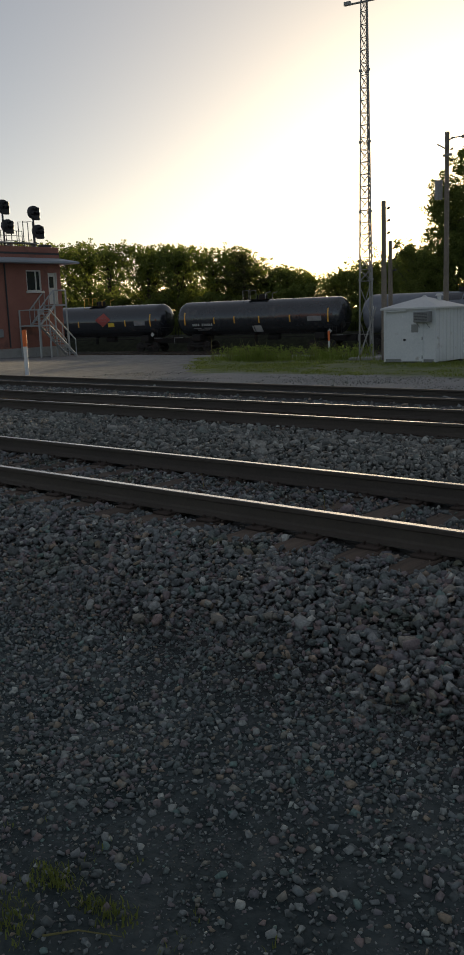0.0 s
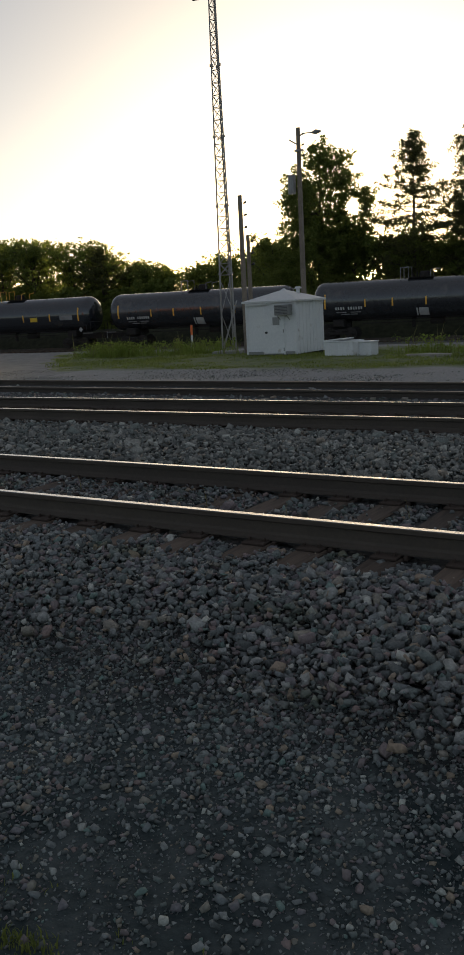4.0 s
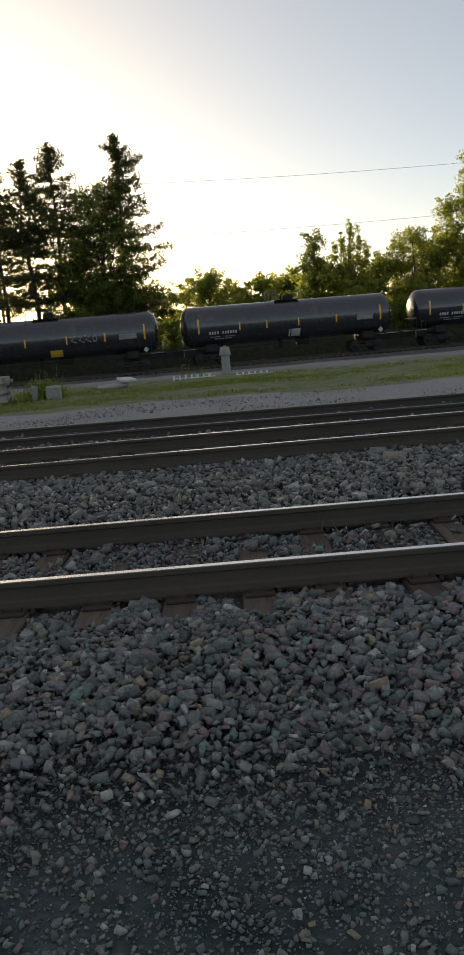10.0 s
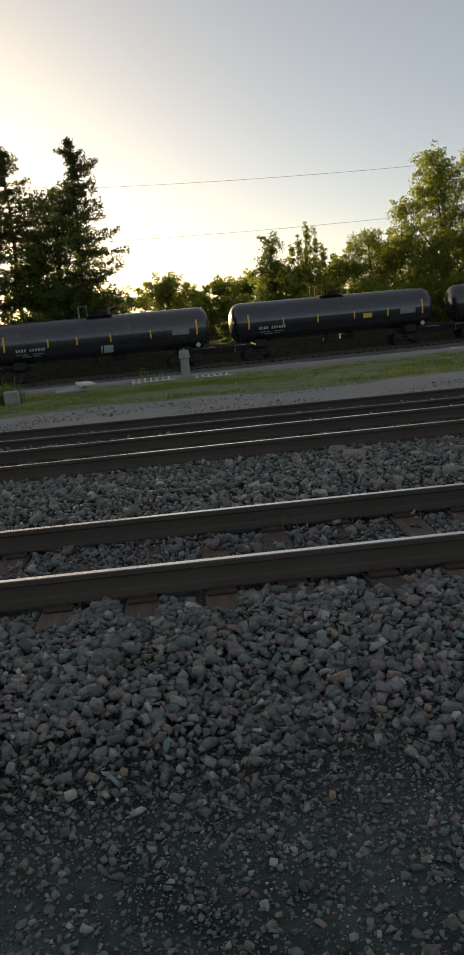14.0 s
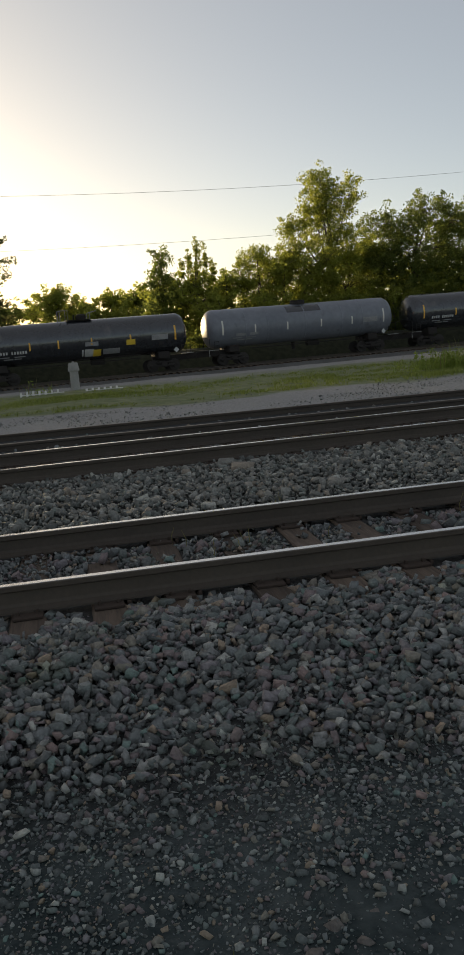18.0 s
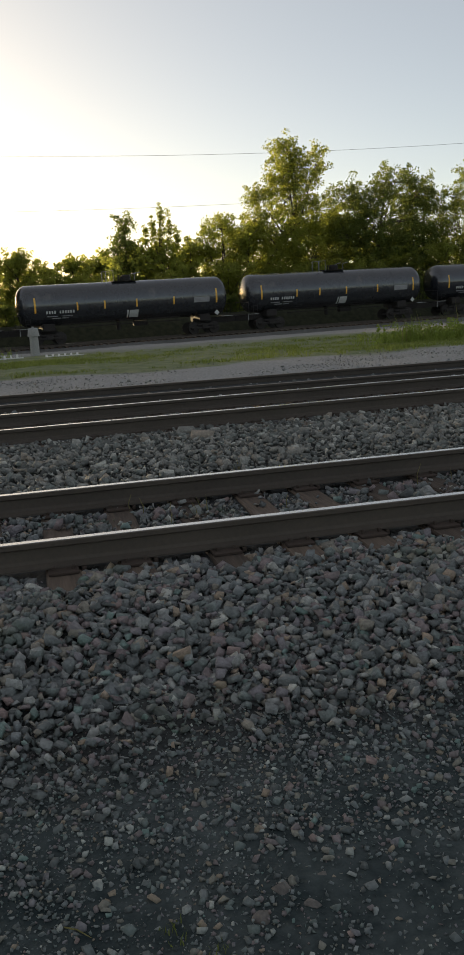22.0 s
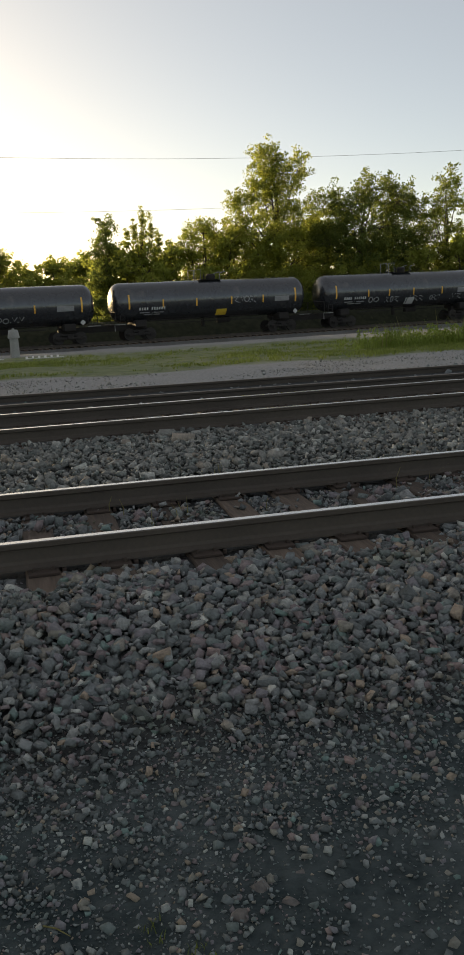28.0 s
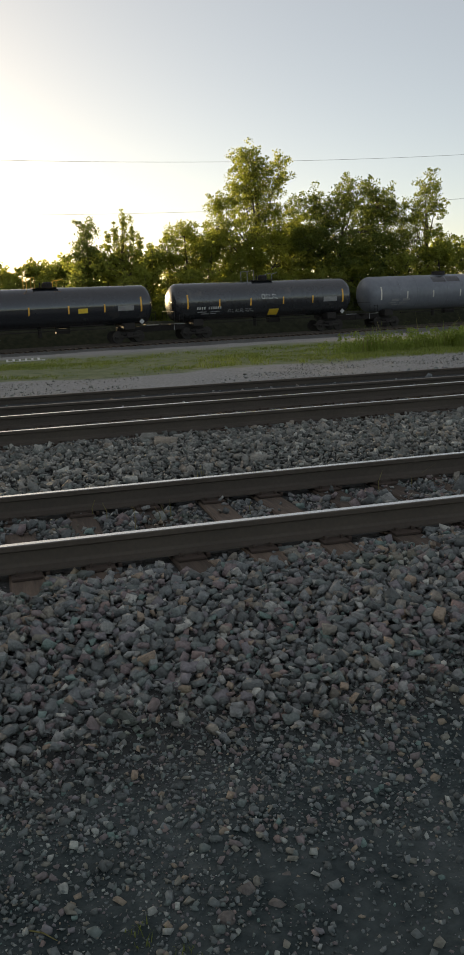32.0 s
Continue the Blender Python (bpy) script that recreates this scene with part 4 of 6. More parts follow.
def build_trees():
    # the row of tall pines behind the train
    row = "row of tall pines"
    spec = [(-8.4, 82.0, 20.5, 5.4, 11, 0.2, 0.3), (-14.1, 82.5, 20.8, 5.8, 12, 0.24, 0.0), (-16.4, 81.0, 19.0, 4.4, 13, 0.3, 0.0), (-19.3, 82.0, 19.4, 5.8, 14, 0.3, 0.0),
            (-22.9, 82.0, 19.7, 5.4, 15, 0.2, 0.1), (-25.3, 82.6, 19.7, 5.2, 16, 0.2, -0.1), (-30.8, 82.0, 18.7, 6.4, 17, 0.2, 0.0)]
    for x, y, h, w, seed, base, sweep in spec:
        put(pine(h, w, seed, "tall dark pine with uneven boughs, backlit by the low sun", base, sweep, group=row, arm=2.6 if seed == 11 else 0.0), x, y)
    # undergrowth between their trunks
    bush = broadleaf(7.5, 6.4, 30, M_LEAF2, "dark leafy tree standing under tall pines", clumps=150, low=0.02, per=16, size=0.33, group="undergrowth below the pines")
    put(bush, -12.0, 83.5)
    for x, y, a, s in ((-4.6, 84.0, 40, 0.6), (-9.6, 80.5, 100, 1.0), (-13.2, 84.0, 250, 0.8), (-16.2, 84.0, 130, 0.42), (-18.6, 85.0, 70, 0.35), (-22.6, 82.5, 160, 0.8), (-25.4, 83.0, 220, 1.15), (-27.5, 84.0, 300, 1.1), (-31.0, 83.0, 20, 1.15), (-33.8, 83.5, 60, 1.25), (-37.5, 83.5, 90, 1.35), *[(x, 91.0, 53 * x, 0.48 + 0.14 * math.sin(x)) for x in np.arange(-42, -9, 4.0)]):
        again(bush, x, y, a, s)
    put(lobed([(1.2, 15.6, 1.3, 1.5), (-0.9, 14.4, 1.7, 1.8), (2.0, 12.8, 1.5, 1.7), (0.2, 12.0, 2.7, 2.4), (2.6, 9.8, 1.7, 1.8), (-1.8, 9.8, 2.2, 2.4), (2.3, 6.8, 2.1, 2.3), (0, 6.4, 3.3, 3.4), (0.2, 3.0, 3.7, 2.8)], 31, M_LEAF2, "spreading leafy tree leaning out beside a tall pine", dense=0.9), -10.1, 81.2)
    put(lobed([(0, 11.2, 1.5, 1.8), (-1.2, 8.8, 1.8, 2.0), (1.4, 8.2, 1.8, 2.0), (0, 5.0, 3.0, 3.2)], 34, M_LEAF2, "leafy tree crowded between the trunks of tall pines", group="undergrowth below the pines"), -24.2, 81.0)
    put(lobed([(0, 10.4, 1.6, 1.8), (1.3, 8.4, 1.7, 2.0), (-1.4, 7.8, 1.9, 2.0), (0, 4.8, 3.1, 3.0)], 35, M_LEAF2, "leafy tree crowded between the trunks of tall pines", group="undergrowth below the pines"), -12.3, 81.0)
    put(lobed([(0, 8.6, 1.6, 1.6), (-1.2, 6.8, 1.9, 1.8), (1.3, 5.8, 2.0, 2.0), (0, 3.4, 3.2, 2.6)], 36, M_LEAF2, "leafy tree crowded between the trunks of tall pines", group="undergrowth below the pines"), -30.2, 80.6)
    # the hedge along the line
    h1 = broadleaf(5.2, 5.6, 32, M_LEAF2, "leafy bush in the hedge along the line", clumps=120, low=0.0, per=9, size=0.46, group="hedge along the line")
    h2 = broadleaf(5.6, 5.2, 33, M_LEAF2, "dark leafy bush in the hedge along the line", clumps=120, low=0.0, per=9, size=0.46, group="hedge along the line")
    rng = np.random.default_rng(8)
    for k, x in enumerate(np.arange(-118, 86, 2.0)):
        src, y, sz = (h1, h2)[k % 2], train_y(x) + 9.0 + rng.uniform(-1.2, 1.2), rng.uniform(0.3, 0.44)
        if k < 2:
            put(src, x, y, 0, 0.4)
        else:
            again(src, x, y, rng.uniform(0, 360), sz)
    for k, x in enumerate(np.arange(-150, -50, 4.6)):
        again((h1, h2)[k % 2], x, 97.0 + 2.0 * math.sin(1.7 * k), 77 * k, 1.15 + 0.2 * math.sin(2.3 * k))
    # the broad tree at the sun, with the pole before it
    put(lobed([(0.3, 19.3, 1.5, 1.7), (2.7, 17.8, 2.1, 2.1), (-2.3, 15.9, 2.1, 2.4), (3.8, 14.2, 1.9, 2.2), (-3.0, 12.0, 2.5, 2.6), (0.8, 13.2, 4.0, 4.2), (3.2, 9.4, 2.8, 3.0), (0.0, 7.6, 5.0, 4.4), (5.4, 14.4, 0.9, 2.0), (5.2, 11.2, 1.2, 1.8), (0.4, 3.2, 5.2, 3.0)], 41, M_LEAF2, "broad dark tree with the low sun shining through", dense=1.9, size=0.27, girth=0.36, gap=(4.0, 14.0, 0.95)), -41.5, 84.0, 0, 0.92)
    put(broadleaf(11.0, 9.0, 42, M_LEAF2, "rounded dark tree at the edge of the wood", clumps=160, low=0.06), -47.5, 86.0)
    # right of the gap
    put(broadleaf(8.9, 9.0, 51, M_LEAF3, "rounded sunlit tree far behind the railway line", clumps=150, low=0.02, size=0.28), -1.7, 167.0, 0, 1.42)
    put(broadleaf(7.4, 8.5, 52, M_LEAF2, "low rounded tree far behind the railway line", clumps=130, low=0.02, size=0.28), -12.2, 168.0, 0, 1.4)
    low = broadleaf(7.2, 7.0, 53, M_LEAF3, "low leafy tree in a hedge behind the line", clumps=110, per=20, size=0.3, low=0.03, group="hedge behind the line")
    put(low, 8.1, 170.0, 0, 1.6)
    for x, y, a, s in ((14.0, 172.0, 50, 1.6), (3.7, 174.0, 110, 1.45), (-6.6, 175.0, 15, 1.4), (17.8, 175.0, 160, 1.6), (-16.0, 174.0, 200, 1.4), (11.0, 176.0, 300, 1.55), (21.0, 172.0, 20, 1.6), (0.0, 176.0, 80, 1.35), (1.6, 166.0, 140, 1.05), (5.0, 167.0, 230, 1.2), (8.6, 166.0, 330, 1.15), (-3.4, 167.0, 60, 0.95), (3.2, 165.0, 10, 0.85), (11.8, 92.0, 130, 1.25), (16.5, 92.0, 200, 1.25), (22.6, 92.0, 300, 1.5), (31.5, 91.5, 20, 1.5), (33.5, 92.5, 80, 1.6), (39.0, 93.0, 140, 1.25), (45.0, 93.0, 250, 1.15), (51.0, 95.0, 10, 1.3), (57.0, 95.0, 70, 1.1), (63.0, 96.0, 190, 1.2), *[(x, 97.0 + 1.5 * math.sin(x), 73 * x, 0.72 + 0.12 * math.sin(2.1 * x)) for x in np.arange(14.0, 70, 4.2)], *[(x, 86.6 + 0.6 * math.sin(3 * x), 31 * x, 0.9 + 0.16 * math.sin(1.3 * x)) for x in np.arange(15.0, 56, 4.4)]):
        again(low, x, y, a, s)
    put(lobed([(0.0, 12.2, 0.9, 1.3), (-0.5, 10.2, 1.5, 1.4), (0.5, 8.4, 1.9, 1.6), (-0.6, 6.6, 2.1, 1.8), (0.3, 3.8, 2.8, 3.0)], 54, M_LEAF2, "slim leafy tree at the end of a tree row", girth=0.2, dense=1.6), 9.8, 90.0, 0, 0.89)
    put(lobed([(0.2, 12.4, 0.3, 1.8), (-0.8, 11.7, 0.28, 1.5), (1.1, 11.6, 0.28, 1.5), (-1.6, 10.6, 0.32, 1.3), (1.9, 10.3, 0.32, 1.3), (0.3, 9.6, 1.5, 1.7), (0.2, 7.2, 2.6, 2.0), (0, 3.8, 3.0, 3.0)], 55, M_LEAF3, "bushy-topped light green tree with upright twigs", girth=0.2, clump=0.36, size=0.2, dense=2.4), 13.4, 90.5, 0, 0.91)
    put(lobed([(0.2, 10.9, 1.7, 1.5), (-1.7, 9.4, 1.5, 1.5), (1.9, 9.0, 1.6, 1.7), (0, 7.4, 2.9, 2.2), (0, 3.8, 3.3, 3.2)], 56, M_LEAF3, "rounded green tree in a tree row", girth=0.24, dense=1.7), 19.5, 90.0, 0, 0.93)
    put(lobed([(-0.6, 18.2, 1.9, 2.3), (0.5, 16.2, 2.3, 2.0), (2.6, 17.0, 0.8, 2.3), (-1.4, 15.2, 2.0, 1.8), (-0.1, 13.6, 3.0, 2.2), (-3.9, 14.2, 1.3, 1.1), (-4.5, 11.6, 1.6, 2.0), (2.6, 11.6, 2.2, 2.2), (-1.2, 9.8, 3.8, 3.0), (1.6, 7.0, 3.6, 3.2), (-2.4, 5.6, 3.4, 3.2), (0.2, 3.0, 4.6, 2.8)], 57, M_LEAF3, "tall poplar with yellow-green sunlit leaves", dense=1.3, girth=0.36), 27.3, 90.0, 0, 0.955)
    put(lobed([(1.6, 14.9, 2.9, 2.0), (-3.6, 14.0, 2.2, 1.8), (4.6, 13.6, 2.0, 1.9), (-1.2, 13.2, 2.6, 2.2), (0.4, 10.6, 4.6, 2.8), (-3.6, 9.2, 2.8, 3.0), (4.4, 9.0, 2.8, 3.0), (0, 5.4, 5.8, 4.4)], 59, M_LEAF2, "broad dark green tree in a tree row", dense=1.15, girth=0.34), 36.4, 90.0, 0, 0.93)
    put(lobed([(0.2, 13.6, 1.9, 1.8), (-1.7, 12.2, 1.8, 1.9), (1.8, 11.2, 2.0, 2.1), (-0.4, 9.0, 3.4, 2.8), (0, 4.8, 4.4, 4.0)], 60, M_LEAF2, "dark green tree in a tree row", dense=1.1), 41.8, 91.0, 0, 0.93)
    put(lobed([(-0.2, 15.8, 1.9, 1.6), (1.5, 14.0, 1.6, 1.6), (-2.1, 13.4, 1.6, 1.8), (0.2, 12.2, 1.8, 1.5), (1.7, 10.2, 1.7, 1.8), (-1.9, 9.8, 2.2, 2.2), (0.4, 7.2, 2.6, 1.8), (0, 3.6, 3.4, 3.0)], 61, M_LEAF, "tree with open crown and gaps of sky", dense=0.85, girth=0.24), 46.3, 90.0, 0, 0.88)
    # the wood behind the brick tower
    wood = "wood behind the line"
    a = broadleaf(16.0, 12.0, 71, M_LEAF2, "leafy tree in a hazy wood behind the line", clumps=260, low=0.02, per=12, size=0.4, group=wood)
    b = broadleaf(14.5, 11.0, 72, M_LEAF, "rounded tree in a hazy wood behind the line", clumps=240, low=0.02, per=12, size=0.4, group=wood)
    c = pine(12.4, 8.0, 73, "flat-topped pine in a hazy wood", 0.1, 0.0, group=wood)
    put(a, -113.6, 100.0), put(b, -105.0, 101.0), put(c, -84.2, 100.0)
    for src, x, y, t, s in ((b, -121, 102, 60, 1.1), (a, -97.5, 100, 130, 0.92), (b, -91, 101, 200, 0.9), (a, -109, 106, 220, 1.0), (b, -101, 106, 120, 1.0), (a, -129, 104, 20, 1.1), (b, -137, 104, 80, 1.2), (b, -86.5, 103, 20, 0.8), (a, -80.5, 108, 300, 0.64), (b, -77, 105, 90, 0.62), (a, -73, 107, 10, 0.6),
                            (b, -69, 105, 150, 0.66), (a, -64.0, 102, 250, 0.66), (b, -59.5, 101, 30, 0.68), (a, -54.5, 98, 70, 0.66), (b, -50, 92, 170, 0.72), (a, -60.5, 109, 200, 0.7), (c, -66, 112, 90, 0.9), (a, -93, 108, 300, 0.9), (b, -71, 112, 330, 0.7), (a, -145, 104, 110, 1.2), (b, -82, 103, 40, 0.72), (a, -78.5, 103, 160, 0.66), (b, -74.5, 103, 280, 0.6), *[((a, b)[k % 2], x, 113.0, 61 * k, 0.6 + 0.06 * math.sin(1.9 * k)) for k, x in enumerate(np.arange(-150, -48, 6.0))]):
        again(src, x, y, t, s)


# ---- tank cars ----
SCALE_S = 0.943
CAR_KNOTS = ([0, 1, 6, 8, 12, 17, 23, 26, 28, 32], [-43.2, -22.9, 74.3, 113.8, 191.8, 289.2, 405.1, 462.4, 500.6, 577.8])
SPEED = 16.6


def shell_stroke(tank, name, pts, width, material, label="", lift=0.006):
    """A thin painted ribbon that follows the shell of a tank along points (x, z) on its side."""
    R, zc = 1.53, 2.9
    P = [Vector((x, z)) for x, z in pts]
    loop = (P[0] - P[-1]).length < 1e-6 and len(P) > 2
    vs, fs, rows = [], [], 5 if width > 0.3 else 2
    for i, p in enumerate(P):
        a, b = P[max(i - 1, 0)], P[min(i + 1, len(P) - 1)]
        if loop and i in (0, len(P) - 1):
            a, b = P[-2], P[1]
        d = (b - a).normalized()
        nn = Vector((-d.y, d.x)) * width / 2
        for k in range(rows):
            q = p + nn * (2 * k / (rows - 1) - 1)
            ang = math.asin(max(-0.98, min(0.98, (q.y - zc) / R)))
            for rr in (R + lift, R + lift - 0.005):
                vs.append((q.x, -rr * math.cos(ang), zc + rr * math.sin(ang)))
    st = rows * 2
    for i in range(len(P) - 1):
        for k in range(rows - 1):
            a, b = i * st + 2 * k, (i + 1) * st + 2 * k
            fs += [(a, b, b + 2, a + 2), (a + 1, a + 3, b + 3, b + 1)]
        a, b, e = i * st, (i + 1) * st, 2 * (rows - 1)
        fs += [(a, a + 1, b + 1, b), (a + e, b + e, b + e + 1, a + e + 1)]
    for o in (0, (len(P) - 1) * st):
        for k in range(rows - 1):
            fs.append((o + 2 * k, o + 2 * k + 1, o + 2 * k + 3, o + 2 * k + 2))
    return part(name, Geo().add(vs, fs), material, tank, label, m=Matrix.Translation((0, 0, -zc)))


def ring(x, z, rx, rz, n=20):
    return [(x + rx * math.cos(2 * math.pi * k / n), z + rz * math.sin(2 * math.pi * k / n)) for k in range(n)] + [(x + rx, z)]


def scrawl(rng, x0, x1, z, h):
    """Loose sprayed loops, one after the other."""
    out, x = [], x0
    while x < x1:
        w = rng.uniform(0.25, 0.55)
        kind = rng.integers(0, 4)
        if kind == 0:
            out.append(ring(x + w / 2, z + rng.uniform(-0.06, 0.06), w / 2, h * rng.uniform(0.35, 0.5), 12))
        elif kind == 1:
            out.append([(x, z - h / 2), (x + w * 0.3, z + h / 2), (x + w * 0.6, z - h * 0.2), (x + w, z + h * 0.5)])
        elif kind == 2:
            out.append([(x, z + h * 0.4), (x + w * 0.9, z + h * 0.5), (x + w * 0.2, z - h * 0.1), (x + w, z - h * 0.45)])
        else:
            out.append([(x, z - h * 0.5), (x + w * 0.1, z + h * 0.5), (x + w * 0.8, z + h * 0.3), (x + w * 0.15, z), (x + w, z - h * 0.5)])
        x += w + rng.uniform(0.02, 0.15)
    return out


def decorate(ob, i):
    """What sets single cars apart: sprayed writing too faint to read, warning panels, patches."""
    rng = np.random.default_rng(100 + i)
    tank = next(c for c in ob.children if c.name.split(".")[0] == "tank")

    def spray(x0, x1, z, h, material, width=0.07):
        for pts in scrawl(rng, x0, x1, z, h):
            shell_stroke(tank, "graffiti", pts, width, material, lift=0.009)

    def panel(x, z, w, h, material, label="", name="warning_panel"):
        shell_stroke(tank, name, [(x - w / 2, z), (x + w / 2, z)], h, material, label, 0.011)

    if i == 8:
        panel(-6.75, 2.55, 1.1, 0.85, M_YELLOW, "yellow painted panel")
        panel(4.6, 3.05, 0.75, 0.55, M_YELLOW, "yellow painted panel")
        spray(-6.8, -6.1, 2.0, 0.4, M_DIM)
        spray(-2.8, 0.0, 2.75, 0.5, M_DIM)
        spray(-0.2, 2.0, 2.85, 0.45, M_TEAL, 0.12)
        spray(2.4, 4.0, 3.0, 0.9, M_LETTER, 0.12)
        spray(5.2, 7.8, 3.0, 0.6, M_DIM, 0.09)
    elif i == 13:
        shell_stroke(tank, "graffiti", ring(1.0, 2.85, 0.5, 0.55, 24), 0.1, M_LETTER, lift=0.009)
        shell_stroke(tank, "graffiti", ring(1.0, 2.85, 0.3, 0.36, 16), 0.07, M_DIM, lift=0.009)
        spray(2.1, 5.2, 2.85, 0.55, M_LETTER, 0.1)
        spray(5.3, 6.3, 2.65, 0.25, M_DIM)
        spray(-0.7, 0.3, 2.35, 0.3, M_DIM)
        spray(-4.2, -1.0, 2.25, 0.25, M_DIM, 0.06)
        panel(0.85, 1.95, 0.6, 0.45, M_YELLOW, "yellow painted panel")
    elif i in (10, 28):
        spray(1.6, 3.6, 2.75, 0.5, M_DIM, 0.08)
    elif i == 18:
        panel(1.0, 1.9, 0.6, 0.5, M_YELLOW, "yellow painted panel")
        panel(3.6, 2.5, 0.7, 0.4, M_YELLOW, "yellow painted panel")
        panel(2.1, 1.95, 1.3, 0.4, M_DIM, "pale worn patch", "worn_patch")
        panel(0.6, 2.6, 1.0, 0.3, M_DIM, "pale worn patch", "worn_patch")
    elif i in (26, 27):
        spray(-4.0, 2.5, 2.05, 0.4, M_DIM, 0.07)
    elif i in (29, 25):
        for x in (-3.9, -2.2, 0.2, 2.4, 4.6):
            spray(x, x + 1.1, 2.15, 0.45, M_DIM, 0.08)
    elif i in (32, 6):
        spray(-0.6, 0.6, 3.1, 0.4, M_LETTER, 0.06)
        spray(-3.6, -1.2, 2.1, 0.25, M_DIM, 0.06)
    elif i == -2:
        # a broad red lozenge painted on the shell, with worn pale lettering across it
        rows = [(z, 0.95 * (1 - abs(z - 3.1) / 0.66)) for z in np.linspace(2.44, 3.76, 13)]
        vs = [(1.5 + k * w, -math.sqrt((1.53 + 0.01) ** 2 - (z - 2.9) ** 2), z - 2.9) for z, w in rows for k in (-1, 1)]
        part("painted_lozenge", Geo().add(vs, [(2 * k, 2 * k + 1, 2 * k + 3, 2 * k + 2) for k in range(12)]), M_REDSIGN, tank, "faded red painted lozenge")
        for x in (1.08, 1.45, 1.82):
            panel(x, 3.12, 0.24, 0.3, M_DIM, "", "lettering_bar")


def tank_car(paint, label, style):
    """One tank car, its middle at the origin, rails at z = 0."""
    root = empty("tank_car")
    R, L, zc = 1.53, 8.32, 2.9
    prof = [(-L, 0.02), (-L, 0.35)] + [(-L + 0.75 * (1 - math.sqrt(max(0.0, 1 - (r / R) ** 2.6))), r) for r in np.linspace(0.5, R * 0.995, 9)] + [(-L + 0.78, R)]
    prof = prof + [(x, R) for x in np.linspace(-L + 1.6, L - 1.6, 9)] + [(-x, r) for x, r in reversed(prof)]
    g = Geo().lathe_x(prof, 40)
    tank = part("tank", g, paint, root, smooth=True, m=Matrix.Translation((0, 0, zc)))
    for x in (-5.2, -3.3, 0.0, 3.3, 5.2):
        part("weld_band", Geo().lathe_x([(x - 0.05, R + 0.002), (x - 0.04, R + 0.012), (x + 0.04, R + 0.012), (x + 0.05, R + 0.002)], 40), paint, tank)
    # frame, bolsters and couplers
    for s in (-1, 1):
        sill = part("stub_sill", Geo().box((s * 7.3, 0, 1.0), (3.6, 0.5, 0.45), 0.02), M_UNDER, root)
        part("coupler", Geo().box((s * 9.0, 0, 0.92), (0.55, 0.28, 0.28), 0.03), M_UNDER, sill)
        part("bolster", Geo().box((s * 6.2, 0, 1.28), (0.9, 2.4, 0.55), 0.05), M_UNDER, root)
        part("running_board", Geo().box((s * 8.45, 0, 1.28), (0.5, 2.9, 0.06)), M_UNDER, root)
    part("brake_gear", Geo().box((1.2, 0.1, 1.15), (1.1, 0.5, 0.4), 0.04).tube([(-4.5, -0.5, 1.2), (4.5, -0.5, 1.2)], 0.04, 6).tube([(-0.6, 0, 1.35), (-0.6, 0, 0.75)], 0.16, 10), M_UNDER, root)
    for s in (-1, 1):
        truck = part("truck", Geo().box((0, 0, 0.62), (0.5, 2.1, 0.35), 0.05), M_UNDER, root, m=Matrix.Translation((s * 6.2, 0, 0)))
        for sy in (-1, 1):
            fr = Geo().box((0, sy * 1.0, 0.48), (2.35, 0.16, 0.18), 0.03).box((0, sy * 1.0, 0.72), (1.3, 0.16, 0.16), 0.03).box((0, sy * 1.03, 0.58), (0.5, 0.2, 0.4), 0.04)
            for sx in (-0.86, 0.86):
                fr.tube([(sx, sy * 0.95, 0.46), (sx, sy * 1.14, 0.46)], 0.14, 10)
            part("side_frame", fr, M_UNDER, truck)
        for sx in (-0.86, 0.86):
            ax = Geo().tube([(sx, -0.9, 0.46), (sx, 0.9, 0.46)], 0.08, 8)
            for sy in (-1, 1):
                ax.tube([(sx, sy * 0.68, 0.46), (sx, sy * 0.71, 0.46), (sx, sy * 0.83, 0.46)], [0.49, 0.46, 0.45], 20)
            part("wheelset", ax, M_WHEEL, truck)
    # ladders and grab irons at the ends
    for s in (-1, 1):
        for sy in (-1, 1):
            ld = Geo()
            for q in (-0.18, 0.18):
                ld.tube([(s * 7.75 + q, sy * 1.46, 0.7), (s * 7.75 + q, sy * 1.5, 2.0)], 0.018, 5)
            for z in np.arange(0.75, 2.0, 0.3):
                ld.tube([(s * 7.75 - 0.18, sy * 1.48, z), (s * 7.75 + 0.18, sy * 1.48, z)], 0.014, 5)
            part("end_ladder", ld, M_UNDER, root)
        part("hand_rail", Geo().tube([(s * 8.3, -1.4, 1.3), (s * 8.3, -1.4, 2.25), (s * 8.3, 1.4, 2.25), (s * 8.3, 1.4, 1.3)], 0.02, 6), M_UNDER, root)
    # top platform with its fittings
    if style != 2:
        top = zc + R
        grey = M_STRIPE if style == 0 else M_DIM
        part("top_platform", Geo().box((0, 0, top + 0.035), (1.9, 1.3, 0.04)).box((0, 0, top - 0.02), (1.4, 0.7, 0.08)), M_UNDER, root)
        dome = part("manway", Geo().tube([(0.25, 0, top - 0.05), (0.25, 0, top + 0.4), (0.25, 0, top + 0.46)], [0.36, 0.36, 0.26], 16), M_UNDER, root)
        part("bolt_ring", Geo().tube([(0.25, 0, top + 0.25), (0.25, 0, top + 0.3)], 0.41, 16), M_UNDER, dome)
